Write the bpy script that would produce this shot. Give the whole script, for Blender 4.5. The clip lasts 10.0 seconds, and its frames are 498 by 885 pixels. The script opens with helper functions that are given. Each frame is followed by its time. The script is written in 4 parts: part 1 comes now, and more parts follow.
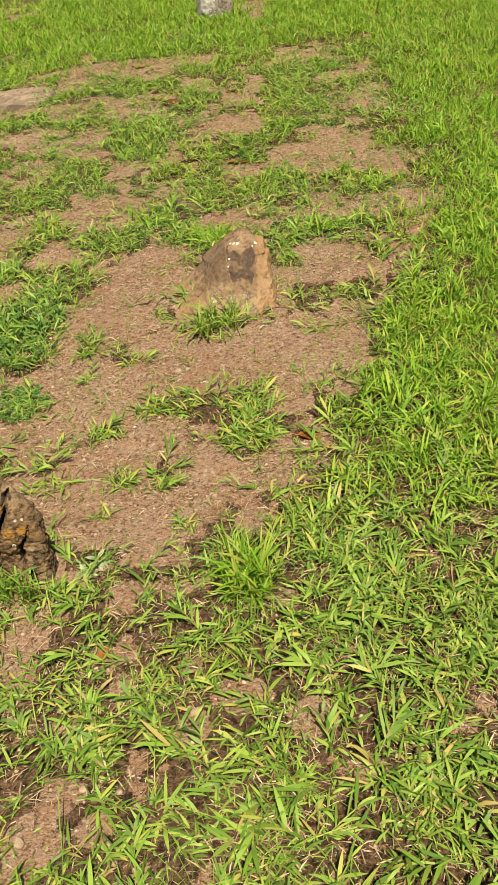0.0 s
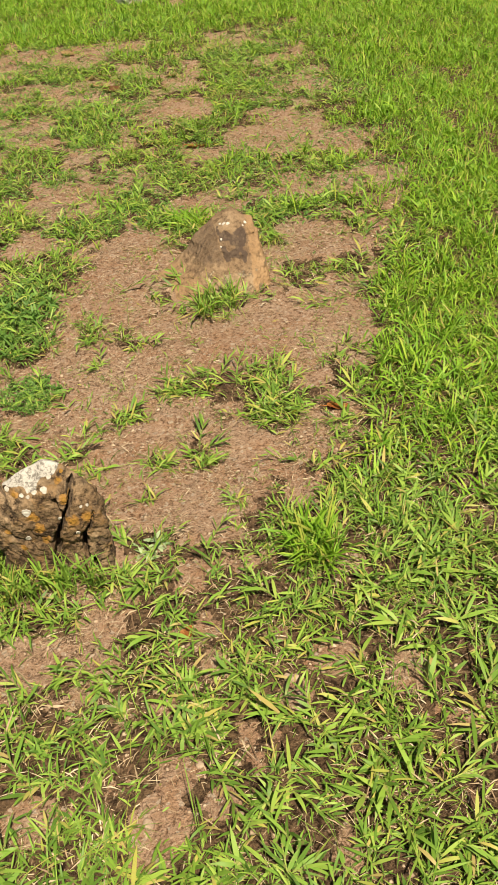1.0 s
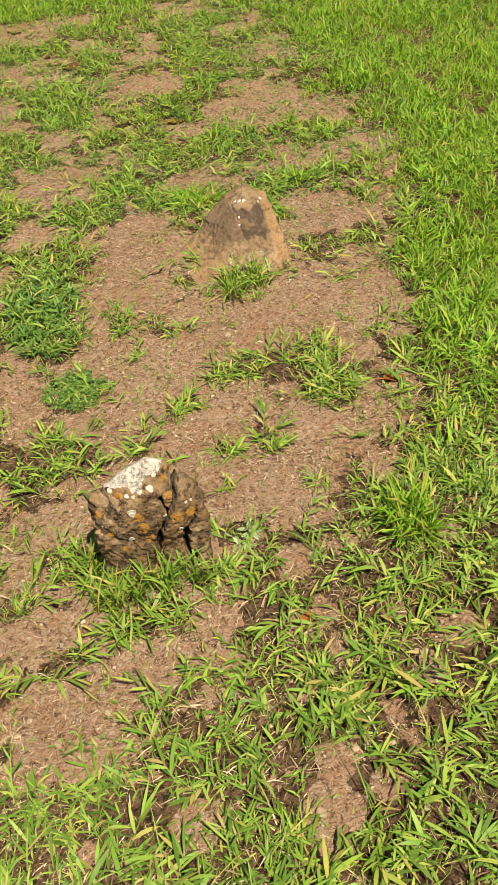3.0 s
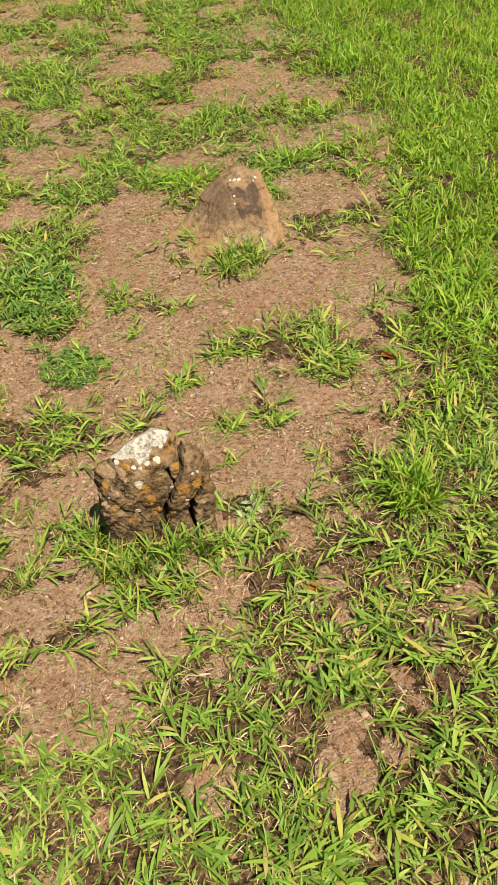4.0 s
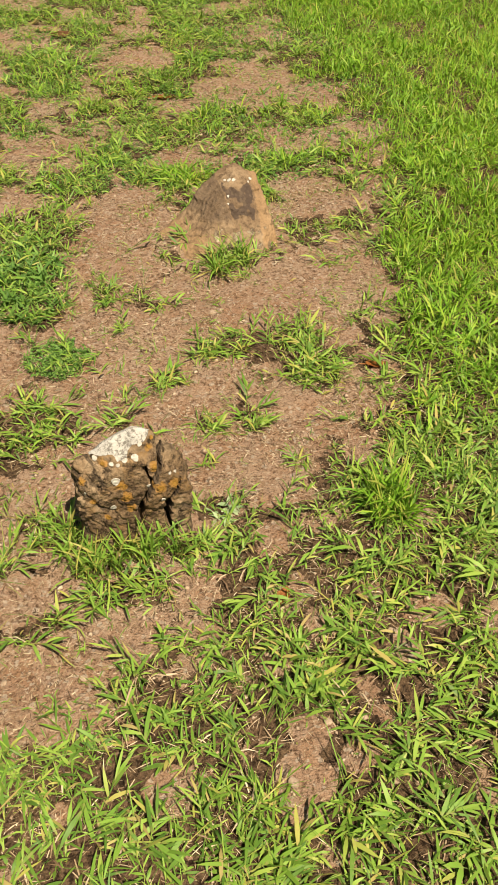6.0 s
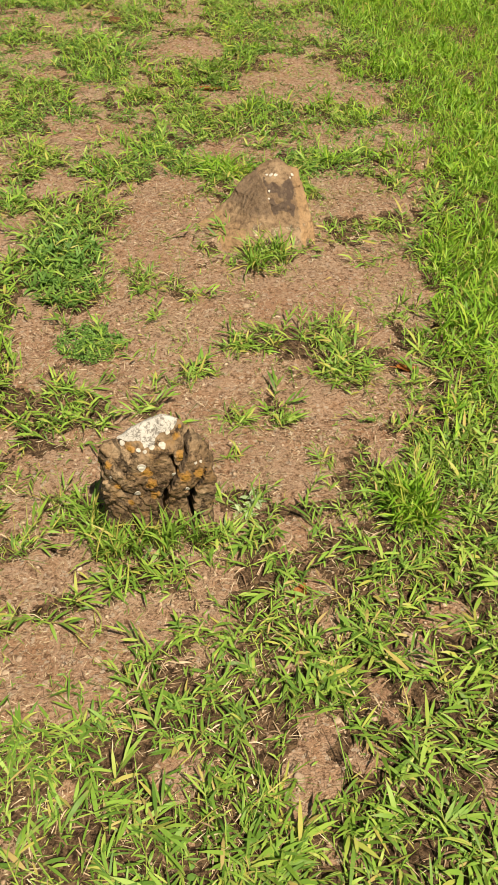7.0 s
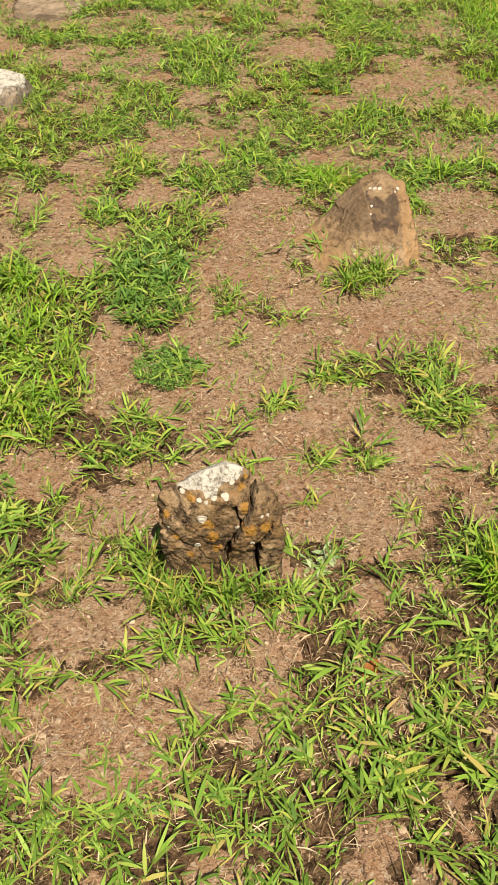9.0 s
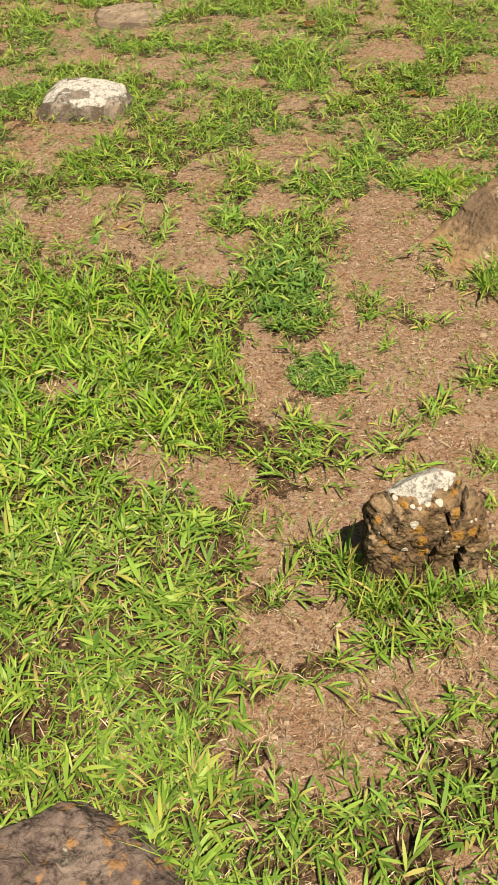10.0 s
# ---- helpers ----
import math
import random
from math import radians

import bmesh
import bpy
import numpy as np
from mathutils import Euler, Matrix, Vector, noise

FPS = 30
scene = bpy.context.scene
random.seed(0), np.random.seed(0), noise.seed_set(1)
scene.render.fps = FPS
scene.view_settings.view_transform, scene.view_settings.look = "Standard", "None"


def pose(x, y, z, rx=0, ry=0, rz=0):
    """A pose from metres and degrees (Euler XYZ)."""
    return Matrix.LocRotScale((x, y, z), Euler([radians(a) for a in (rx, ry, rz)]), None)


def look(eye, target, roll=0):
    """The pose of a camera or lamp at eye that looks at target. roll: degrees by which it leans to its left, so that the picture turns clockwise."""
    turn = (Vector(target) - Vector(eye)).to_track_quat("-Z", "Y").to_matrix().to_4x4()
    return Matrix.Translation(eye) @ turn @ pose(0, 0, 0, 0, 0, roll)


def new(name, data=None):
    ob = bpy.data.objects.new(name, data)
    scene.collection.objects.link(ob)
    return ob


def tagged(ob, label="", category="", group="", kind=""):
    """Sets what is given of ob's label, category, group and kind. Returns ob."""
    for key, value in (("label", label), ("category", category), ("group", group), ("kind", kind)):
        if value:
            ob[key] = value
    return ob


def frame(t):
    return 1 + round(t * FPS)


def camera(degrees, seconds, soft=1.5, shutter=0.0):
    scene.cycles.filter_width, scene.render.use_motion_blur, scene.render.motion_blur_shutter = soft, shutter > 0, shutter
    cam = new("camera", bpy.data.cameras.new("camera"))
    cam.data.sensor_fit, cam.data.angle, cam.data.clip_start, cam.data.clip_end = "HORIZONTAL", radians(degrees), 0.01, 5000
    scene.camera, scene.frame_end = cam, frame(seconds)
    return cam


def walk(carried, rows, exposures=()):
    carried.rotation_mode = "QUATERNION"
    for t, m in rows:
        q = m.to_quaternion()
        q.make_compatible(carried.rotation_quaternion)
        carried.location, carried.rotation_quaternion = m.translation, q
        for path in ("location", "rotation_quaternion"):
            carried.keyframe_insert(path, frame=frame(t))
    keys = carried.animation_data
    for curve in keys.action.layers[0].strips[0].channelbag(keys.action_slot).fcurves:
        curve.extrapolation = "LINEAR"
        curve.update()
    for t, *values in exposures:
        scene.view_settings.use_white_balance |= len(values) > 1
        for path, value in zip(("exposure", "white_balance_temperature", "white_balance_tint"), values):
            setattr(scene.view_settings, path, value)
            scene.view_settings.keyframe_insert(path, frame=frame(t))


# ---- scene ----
from mathutils.bvhtree import BVHTree

cam = camera(32.8, 10.0, soft=0.75)
PATH = [
    (0, (0.125, 0.057, 1.449), (0.022, 1.612, 0.195), -5.2),
    (0.5, (-0.083, 0.051, 1.452), (-0.129, 1.606, 0.196), -4.6),
    (1, (-0.229, 0.039, 1.434), (-0.103, 1.572, 0.156), -3.8),
    (1.5, (-0.321, 0.115, 1.424), (-0.123, 1.626, 0.129), -3.4),
    (2, (-0.412, 0.192, 1.425), (-0.193, 1.678, 0.104), -3.0),
    (2.5, (-0.522, 0.172, 1.45), (-0.248, 1.639, 0.118), -3.9),
    (2.7, (-0.557, 0.157, 1.460), (-0.276, 1.623, 0.129), -4.2),
    (3.8, (-0.635, 0.113, 1.456), (-0.311, 1.546, 0.100), -3.3),
    (4, (-0.658, 0.123, 1.437), (-0.319, 1.555, 0.083), -2.8),
    (4.5, (-0.669, 0.122, 1.449), (-0.331, 1.548, 0.088), -2.0),
    (5, (-0.659, 0.128, 1.463), (-0.317, 1.552, 0.1), -1.2),
    (5.5, (-0.63, 0.131, 1.466), (-0.253, 1.551, 0.109), -0.3),
    (6, (-0.645, 0.125, 1.447), (-0.272, 1.545, 0.088), 1.1),
    (6.2, (-0.666, 0.121, 1.442), (-0.314, 1.548, 0.086), 2.0),
    (7.3, (-0.653, 0.124, 1.452), (-0.321, 1.543, 0.081), 4.0),
    (7.5, (-0.643, 0.152, 1.423), (-0.301, 1.573, 0.058), 4.1),
    (8, (-0.556, 0.231, 1.412), (-0.295, 1.665, 0.042), 1.8),
    (8.5, (-0.508, 0.28, 1.401), (-0.363, 1.73, 0.03), -0.0),
    (9, (-0.565, 0.313, 1.407), (-0.49, 1.76, 0.028), -0.2),
    (9.5, (-0.789, 0.308, 1.44), (-0.732, 1.752, 0.057), -0.7),
    (10, (-0.938, 0.317, 1.463), (-0.903, 1.759, 0.077), -2.3),
]
walk(cam, [(t, look(eye, target, roll)) for t, eye, target, roll in PATH],
     exposures=[(0.0, 0.58, 7450, 9), (10.0, 0.58, 7450, 9)])


# ---- light ----
SUN_AZ, SUN_EL = 163.0, 63.0     # degrees; azimuth clockwise from +y
world = bpy.data.worlds.new("sky")
bpy.context.scene.world = world
world.use_nodes = True
wt = world.node_tree
sky = wt.nodes.new("ShaderNodeTexSky")
sky.sky_type = 'NISHITA'
sky.sun_disc = False
sky.sun_elevation = math.radians(SUN_EL)
sky.sun_rotation = math.radians(SUN_AZ)
sky.dust_density = 2.0
wt.links.new(sky.outputs[0], wt.nodes["Background"].inputs[0])
wt.nodes["Background"].inputs[1].default_value = 0.031
sun_data = bpy.data.lights.new("sun", 'SUN')
sun_data.energy = 5.0
sun_data.angle = math.radians(0.6)
sun_data.color = (1.0, 0.93, 0.80)
sun = new("sun", sun_data)
sa, se = math.radians(SUN_AZ), math.radians(SUN_EL)
sun_way = Vector((math.sin(sa) * math.cos(se), math.cos(sa) * math.cos(se), math.sin(se)))
sun.matrix_world = look(sun_way * 30, Vector((0, 0, 0)))

# ---- numeric helpers ----
RNG = np.random.RandomState(11)
TABLE = np.random.RandomState(5).rand(64, 64, 64).astype(np.float32)


def noise3(x, y, z, size, seed=0):
    """Smooth value noise in 0..1 with cells of the given size."""
    x, y, z = x / size + seed * 7.31, y / size + seed * 3.77, z / size + seed * 5.13
    ix, iy, iz = np.floor(x).astype(int), np.floor(y).astype(int), np.floor(z).astype(int)
    fx, fy, fz = x - ix, y - iy, z - iz
    fx, fy, fz = fx * fx * (3 - 2 * fx), fy * fy * (3 - 2 * fy), fz * fz * (3 - 2 * fz)
    out = 0
    for a in (0, 1):
        for b in (0, 1):
            for c in (0, 1):
                w = (fx if a else 1 - fx) * (fy if b else 1 - fy) * (fz if c else 1 - fz)
                out = out + w * TABLE[(ix + a) & 63, (iy + b) & 63, (iz + c) & 63]
    return out


def noise2(x, y, size, seed=0):
    return noise3(x, y, x * 0 + 0.37, size, seed)


def smooth(a, b, v):
    t = np.clip((v - a) / (b - a), 0, 1)
    return t * t * (3 - 2 * t)


def ground_height(x, y):
    """The gentle unevenness of the turf; flat again far away."""
    near = np.exp(-(np.maximum(np.hypot(x + 0.3, y - 3.0) - 6.0, 0) / 4.0) ** 2)
    h = 0.034 * (noise2(x, y, 0.55, 1) - 0.5) + 0.016 * (noise2(x, y, 0.17, 2) - 0.5)
    h = h + 0.007 * (noise2(x, y, 0.05, 3) - 0.5)
    return h * near - 0.004


# ---- plan of the turf: bare soil and thick clumps, as ovals (x, y, half-width, half-depth) ----
BARE, CLUMP = [], []


def bare(x, y, rx, ry, amount=1.0):
    BARE.append((x, y, rx, ry, amount))


def clump(x, y, rx, ry, amount=1.0):
    CLUMP.append((x, y, rx, ry, amount))


# bare soil: before the cracked stone
bare(-0.66, 1.14, 0.155, 0.075)
bare(-0.83, 1.05, 0.160, 0.095)
bare(-0.87, 1.32, 0.058, 0.054)
bare(-0.60, 0.80, 0.052, 0.039)
bare(-0.32, 0.85, 0.045, 0.042)
bare(-0.38, 0.71, 0.042, 0.027)
bare(-0.10, 0.97, 0.043, 0.034)
bare(-0.30, 1.13, 0.036, 0.030)
bare(-0.26, 0.78, 0.044, 0.028)
bare(-0.26, 1.33, 0.050, 0.032)
bare(-0.33, 0.63, 0.036, 0.022)
bare(-1.17, 1.05, 0.015, 0.016)
bare(-0.96, 1.09, 0.031, 0.056)
bare(-1.09, 1.29, 0.023, 0.016)
bare(0.00, 1.06, 0.057, 0.046)
bare(0.14, 1.00, 0.043, 0.037)
bare(-0.36, 0.76, 0.060, 0.050)
bare(0.42, 0.97, 0.032, 0.018)
bare(0.22, 1.16, 0.029, 0.022)
bare(0.09, 1.30, 0.031, 0.032)
bare(-0.47, 1.30, 0.053, 0.025)
bare(-0.11, 1.13, 0.035, 0.017)
# between the two stones
bare(-0.28, 1.61, 0.169, 0.148)
bare(-0.30, 1.80, 0.173, 0.113)
bare(-0.12, 1.68, 0.070, 0.095)
bare(-0.21, 1.48, 0.059, 0.073)
bare(-0.64, 1.94, 0.103, 0.060)
bare(-0.82, 1.96, 0.066, 0.043)
bare(-0.77, 1.50, 0.057, 0.053)
bare(-0.86, 1.47, 0.069, 0.060)
bare(-0.79, 1.63, 0.046, 0.048)
bare(-0.50, 1.36, 0.049, 0.024)
bare(-1.16, 1.77, 0.075, 0.090)
bare(-1.00, 1.73, 0.090, 0.095)
bare(-0.79, 1.58, 0.051, 0.042)
bare(0.34, 1.60, 0.049, 0.024)
# round the wedge-shaped stone
bare(-0.20, 2.21, 0.360, 0.093)
bare(0.15, 2.29, 0.161, 0.156)
bare(0.27, 2.38, 0.105, 0.131)
bare(-0.43, 2.68, 0.101, 0.277)
bare(-0.38, 3.01, 0.089, 0.095)
bare(-0.54, 2.30, 0.107, 0.149)
bare(-0.37, 2.14, 0.175, 0.055)
bare(0.29, 2.97, 0.111, 0.098)
bare(0.14, 2.06, 0.060, 0.082)
bare(-0.84, 2.16, 0.086, 0.162)
bare(-0.74, 3.07, 0.119, 0.132)
bare(-0.73, 3.46, 0.119, 0.131)
bare(-0.10, 3.31, 0.107, 0.060)
bare(-0.99, 2.72, 0.128, 0.171)
bare(-1.04, 2.93, 0.097, 0.096)
bare(-1.49, 2.98, 0.118, 0.078)
bare(-1.41, 2.09, 0.061, 0.048)
bare(-1.65, 3.62, 0.160, 0.131)
bare(-0.85, 2.22, 0.064, 0.129)
# further back
bare(-0.60, 3.47, 0.15, 0.15, 0.68)
bare(-0.96, 3.35, 0.09, 0.06, 0.68)
bare(-0.20, 4.52, 0.18, 0.24, 0.68)
bare(0.30, 4.12, 0.21, 0.24, 0.62)
bare(-0.70, 4.70, 0.08, 0.13, 0.68)
bare(-0.53, 3.96, 0.12, 0.11, 0.59)
bare(-0.63, 3.90, 0.07, 0.09, 0.68)
bare(-0.62, 3.55, 0.06, 0.06, 0.59)
bare(0.60, 3.83, 0.15, 0.10, 0.59)
bare(-0.99, 5.65, 0.11, 0.13, 0.59)
bare(0.36, 5.77, 0.18, 0.16, 0.51)
bare(-0.02, 7.04, 0.13, 0.28, 0.77)
bare(-1.92, 7.55, 0.18, 0.21, 0.68)
bare(-1.45, 3.72, 0.26, 0.10, 0.68)
bare(-1.53, 4.61, 0.12, 0.17, 0.68)
bare(-1.63, 3.38, 0.10, 0.08, 0.59)
bare(-1.36, 5.17, 0.20, 0.20)
# thick clumps
clump(-0.20, 1.39, 0.10, 0.035, 0.9)
clump(-0.30, 1.24, 0.08, 0.04, 0.8)
clump(-0.735, 1.47, 0.045, 0.07, 0.9)
clump(-0.66, 1.33, 0.06, 0.03)
clump(-0.46, 1.33, 0.06, 0.03)
clump(-0.76, 2.50, 0.129, 0.279)
clump(-0.67, 2.80, 0.159, 0.175)
clump(-0.53, 3.13, 0.122, 0.159)
clump(-0.17, 3.11, 0.082, 0.161)
clump(-0.22, 2.04, 0.078, 0.052)
clump(-0.41, 1.95, 0.053, 0.029)
clump(-0.00, 1.88, 0.083, 0.097)
clump(-0.00, 2.06, 0.044, 0.060)
clump(0.22, 2.66, 0.094, 0.095)
clump(0.38, 2.68, 0.095, 0.085)
clump(0.48, 2.42, 0.081, 0.119)
clump(-0.53, 2.39, 0.028, 0.063)
clump(-0.41, 2.34, 0.037, 0.068)
clump(-0.23, 1.74, 0.025, 0.065)
clump(-0.34, 1.74, 0.020, 0.043)
clump(-0.56, 1.81, 0.057, 0.049)
clump(-0.71, 1.78, 0.091, 0.060)
clump(-0.85, 1.75, 0.061, 0.073)
clump(-0.59, 1.25, 0.110, 0.067)
clump(-0.61, 1.01, 0.063, 0.054)
clump(-0.45, 0.93, 0.083, 0.068)
clump(-0.68, 0.87, 0.059, 0.037)
clump(-0.51, 0.77, 0.043, 0.034)
clump(-0.81, 0.89, 0.078, 0.032)
clump(-0.82, 1.19, 0.033, 0.027)
clump(-0.38, 1.44, 0.044, 0.035)
clump(-0.74, 2.38, 0.083, 0.142)
clump(-1.10, 1.91, 0.130, 0.085)
clump(-0.75, 1.78, 0.069, 0.048)
clump(-0.69, 2.07, 0.076, 0.059)
clump(-0.77, 1.48, 0.049, 0.062)
clump(-0.88, 1.37, 0.048, 0.036)
clump(-0.94, 1.03, 0.030, 0.026)
clump(-0.95, 3.65, 0.159, 0.212)
clump(-0.92, 2.92, 0.077, 0.095)
clump(-1.17, 2.85, 0.047, 0.073)
clump(-0.59, 3.17, 0.122, 0.129)
clump(-0.56, 4.38, 0.19, 0.30)
clump(-1.00, 2.31, 0.12, 0.20)
clump(-0.97, 2.03, 0.07, 0.12)
clump(-1.35, 2.36, 0.22, 0.20)
clump(0.48, 3.59, 0.14, 0.18)
clump(0.12, 3.59, 0.16, 0.20, 0.8)
clump(0.89, 4.24, 0.24, 0.30)


def turf(x, y):
    """How thickly the grass stands, 0 to 1."""
    edge = np.where(y > 1.5, np.minimum(0.12 + 0.33 * (y - 1.5), 0.72), 0.12 - 0.75 * (1.5 - y))
    wob = noise2(x, y, 0.32, 8) - 0.5
    right = smooth(-0.08, 0.08, x - edge + 0.25 * wob)
    thin = smooth(0.36, 0.56, 0.6 * noise2(x, y, 0.13, 19) + 0.4 * noise2(x, y, 0.05, 29))
    right = right * (1 - 0.40 * smooth(1.25, 1.0, y) * (1 - thin))
    left = smooth(0.05, -0.10, x + 0.94 + 0.3 * wob) * smooth(3.0, 2.3, y)
    front = smooth(1.30, 1.14, y + 0.1 * wob)
    far = smooth(5.3, 6.6, y)
    n = 0.42 * noise2(x, y, 0.26, 4) + 0.33 * noise2(x, y, 0.10, 6) + 0.25 * noise2(x, y, 0.045, 16)
    back = smooth(2.7, 3.2, y)
    middle = (0.05 + 0.11 * back) + (0.55 + 0.40 * back) * smooth(0.46 - 0.07 * back, 0.64 - 0.04 * back, n)
    d = np.maximum.reduce([middle, 0.97 * right, 0.97 * left, 0.97 * front * (0.46 + 0.54 * thin), 0.92 * far])
    d = d * (0.45 + 0.55 * smooth(0.26, 0.5, noise2(x, y, 0.10, 9)))
    d = np.maximum(d, left * (0.95 - 0.45 * smooth(1.40, 1.15, y) * (1 - thin)) * (0.7 + 0.3 * thin))
    rag = 0.55 * (noise2(x, y, 0.07, 7) - 0.5) + 0.35 * (noise2(x, y, 0.2, 17) - 0.5)
    for cx, cy, rx, ry, amount in BARE:
        r = np.hypot((x - cx) / rx, (y - cy) / ry) + rag * (2.0 if cy > 3.2 else 1.0)
        d = d * (1 - 0.96 * amount * smooth(1.25, 0.9, r))
    tufty = 0.55 + 0.45 * smooth(0.3, 0.55, noise2(x, y, 0.04, 27))
    for cx, cy, rx, ry, amount in CLUMP:
        r = np.hypot((x - cx) / rx, (y - cy) / ry) + rag
        d = np.maximum(d, 0.85 * amount * tufty * smooth(1.15, 0.6, r))
    return d


def lush(x, y):
    """How strongly the blades grow, about 1."""
    west = smooth(-0.88, -1.02, x) * smooth(1.25, 1.5, y) * smooth(2.9, 2.5, y)
    east = smooth(0.0, 0.2, x) * smooth(2.4, 1.6, y)
    return 1 + 0.25 * west + 0.06 * smooth(1.3, 0.9, y) + 0.08 * east - 0.10 * smooth(3.0, 3.6, y)


# ---- materials ----
def material(name):
    m = bpy.data.materials.new(name)
    m.use_nodes = True
    t = m.node_tree
    return m, t, t.nodes["Principled BSDF"]


def node(t, kind, **values):
    n = t.nodes.new(kind)
    for k, v in values.items():
        n.inputs[k].default_value = v
    return n


def ramp(t, source, stops):
    r = t.nodes.new("ShaderNodeValToRGB")
    while len(r.color_ramp.elements) < len(stops):
        r.color_ramp.elements.new(0.5)
    for e, (p, c) in zip(r.color_ramp.elements, stops):
        e.position = p
        e.color = (*c, 1)
    t.links.new(source, r.inputs[0])
    return r.outputs[0]


def mix(t, fac, a, b, blend='MIX'):
    m = t.nodes.new("ShaderNodeMix")
    m.data_type = 'RGBA'
    m.blend_type = blend
    for s, i in ((fac, 0), (a, 6), (b, 7)):
        if isinstance(s, (int, float)):
            m.inputs[i].default_value = s
        elif isinstance(s, tuple):
            m.inputs[i].default_value = (*s, 1)
        else:
            t.links.new(s, m.inputs[i])
    return m.outputs[2]


def place(t):
    return t.nodes.new("ShaderNodeTexCoord").outputs["Object"]


def grain(t, scale, detail=4.0, rough=0.6, at=None):
    n = node(t, "ShaderNodeTexNoise", Scale=scale, Detail=detail, Roughness=rough)
    t.links.new(at or place(t), n.inputs["Vector"])
    return n.outputs["Fac"]


def relief(t, shader, height, strength, distance):
    b = node(t, "ShaderNodeBump", Strength=strength, Distance=distance)
    t.links.new(height, b.inputs["Height"])
    t.links.new(b.outputs[0], shader.inputs["Normal"])


def attribute(t, name):
    a = t.nodes.new("ShaderNodeAttribute")
    a.attribute_name = name
    return a.outputs["Fac"]


def soil_material():
    m, t, p = material("soil")
    big = grain(t, 2.6, 3)
    mid = grain(t, 22, 5, 0.7)
    fine = grain(t, 190, 3, 0.7)
    col = ramp(t, big, [(0.3, (0.375, 0.195, 0.108)), (0.5, (0.43, 0.255, 0.156)), (0.7, (0.47, 0.315, 0.210))])
    col = mix(t, ramp(t, mid, [(0.35, (0, 0, 0)), (0.65, (1, 1, 1))]), col, mix(t, 0.5, col, (0.48, 0.36, 0.28)))
    col = mix(t, ramp(t, fine, [(0.32, (0.55, 0.55, 0.55)), (0.5, (0, 0, 0))]), col, (0.13, 0.075, 0.045))
    clod = grain(t, 75, 4, 0.75)
    col = mix(t, ramp(t, clod, [(0.36, (0.9, 0.9, 0.9)), (0.48, (0, 0, 0))]), col, (0.12, 0.062, 0.035))
    col = mix(t, ramp(t, clod, [(0.56, (0, 0, 0)), (0.68, (0.75, 0.75, 0.75))]), col, (0.57, 0.45, 0.34))
    v = node(t, "ShaderNodeTexVoronoi", Scale=120.0)
    t.links.new(place(t), v.inputs["Vector"])
    col = mix(t, ramp(t, v.outputs["Color"], [(0.80, (0, 0, 0)), (0.86, (0.8, 0.8, 0.8))]), col, (0.52, 0.42, 0.33))
    # thatch under grass; shade between blades is put into its near-black darks
    thatch_shade = mix(t, ramp(t, clod, [(0.4, (0, 0, 0)), (0.62, (1, 1, 1))]), (0.032, 0.018, 0.010), (0.20, 0.125, 0.072))
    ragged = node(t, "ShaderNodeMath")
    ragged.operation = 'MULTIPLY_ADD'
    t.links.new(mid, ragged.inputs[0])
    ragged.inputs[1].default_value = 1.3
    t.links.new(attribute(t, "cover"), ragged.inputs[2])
    col = mix(t, ramp(t, ragged.outputs[0], [(0.97, (0, 0, 0)), (1.20, (0.97, 0.97, 0.97))]), col, thatch_shade)
    green = mix(t, grain(t, 6, 6, 0.7), (0.075, 0.105, 0.025), (0.17, 0.225, 0.045))
    green = mix(t, ramp(t, grain(t, 1.1, 5, 0.7), [(0.42, (0, 0, 0)), (0.62, (0.75, 0.75, 0.75))]), green, col)
    col = mix(t, attribute(t, "meadow"), col, green)
    t.links.new(col, p.inputs["Base Color"])
    p.inputs["Roughness"].default_value = 0.95
    p.inputs["Specular IOR Level"].default_value = 0.15
    hm = node(t, "ShaderNodeMath")
    t.links.new(clod, hm.inputs[0])
    t.links.new(fine, hm.inputs[1])
    relief(t, p, hm.outputs[0], 1.0, 0.014)
    return m


def blade_material(name, stops, dry, gloss=0.48):
    """Leaf blades: colour by blade, patches of tint, drier tips, light that passes through."""
    m, t, p = material(name)
    rnd = t.nodes.new("ShaderNodeNewGeometry").outputs["Random Per Island"]
    col = ramp(t, rnd, stops)
    patch = grain(t, 1.7, 3)
    col = mix(t, ramp(t, patch, [(0.38, (0, 0, 0)), (0.62, (0.35, 0.35, 0.35))]), col, mix(t, 1.0, col, (1.16, 1.03, 0.75), 'MULTIPLY'))
    tip = ramp(t, attribute(t, "along"), [(0.0, (0.55, 0.55, 0.55)), (0.22, (0, 0, 0)), (0.8, (0, 0, 0)), (1.0, (0.45, 0.45, 0.45))])
    col = mix(t, tip, col, dry)
    spot = ramp(t, grain(t, 55, 2), [(0.62, (0, 0, 0)), (0.72, (0.4, 0.4, 0.4))])
    col = mix(t, spot, col, dry)
    t.links.new(col, p.inputs["Base Color"])
    p.inputs["Roughness"].default_value = gloss
    p.inputs["Specular IOR Level"].default_value = 0.22
    tr = t.nodes.new("ShaderNodeBsdfTranslucent")
    t.links.new(mix(t, 1.0, col, (1.02, 1.1, 0.5), 'MULTIPLY'), tr.inputs[0])
    ms = node(t, "ShaderNodeMixShader", Fac=0.22)
    t.links.new(p.outputs[0], ms.inputs[1])
    t.links.new(tr.outputs[0], ms.inputs[2])
    t.links.new(ms.outputs[0], t.nodes["Material Output"].inputs[0])
    return m


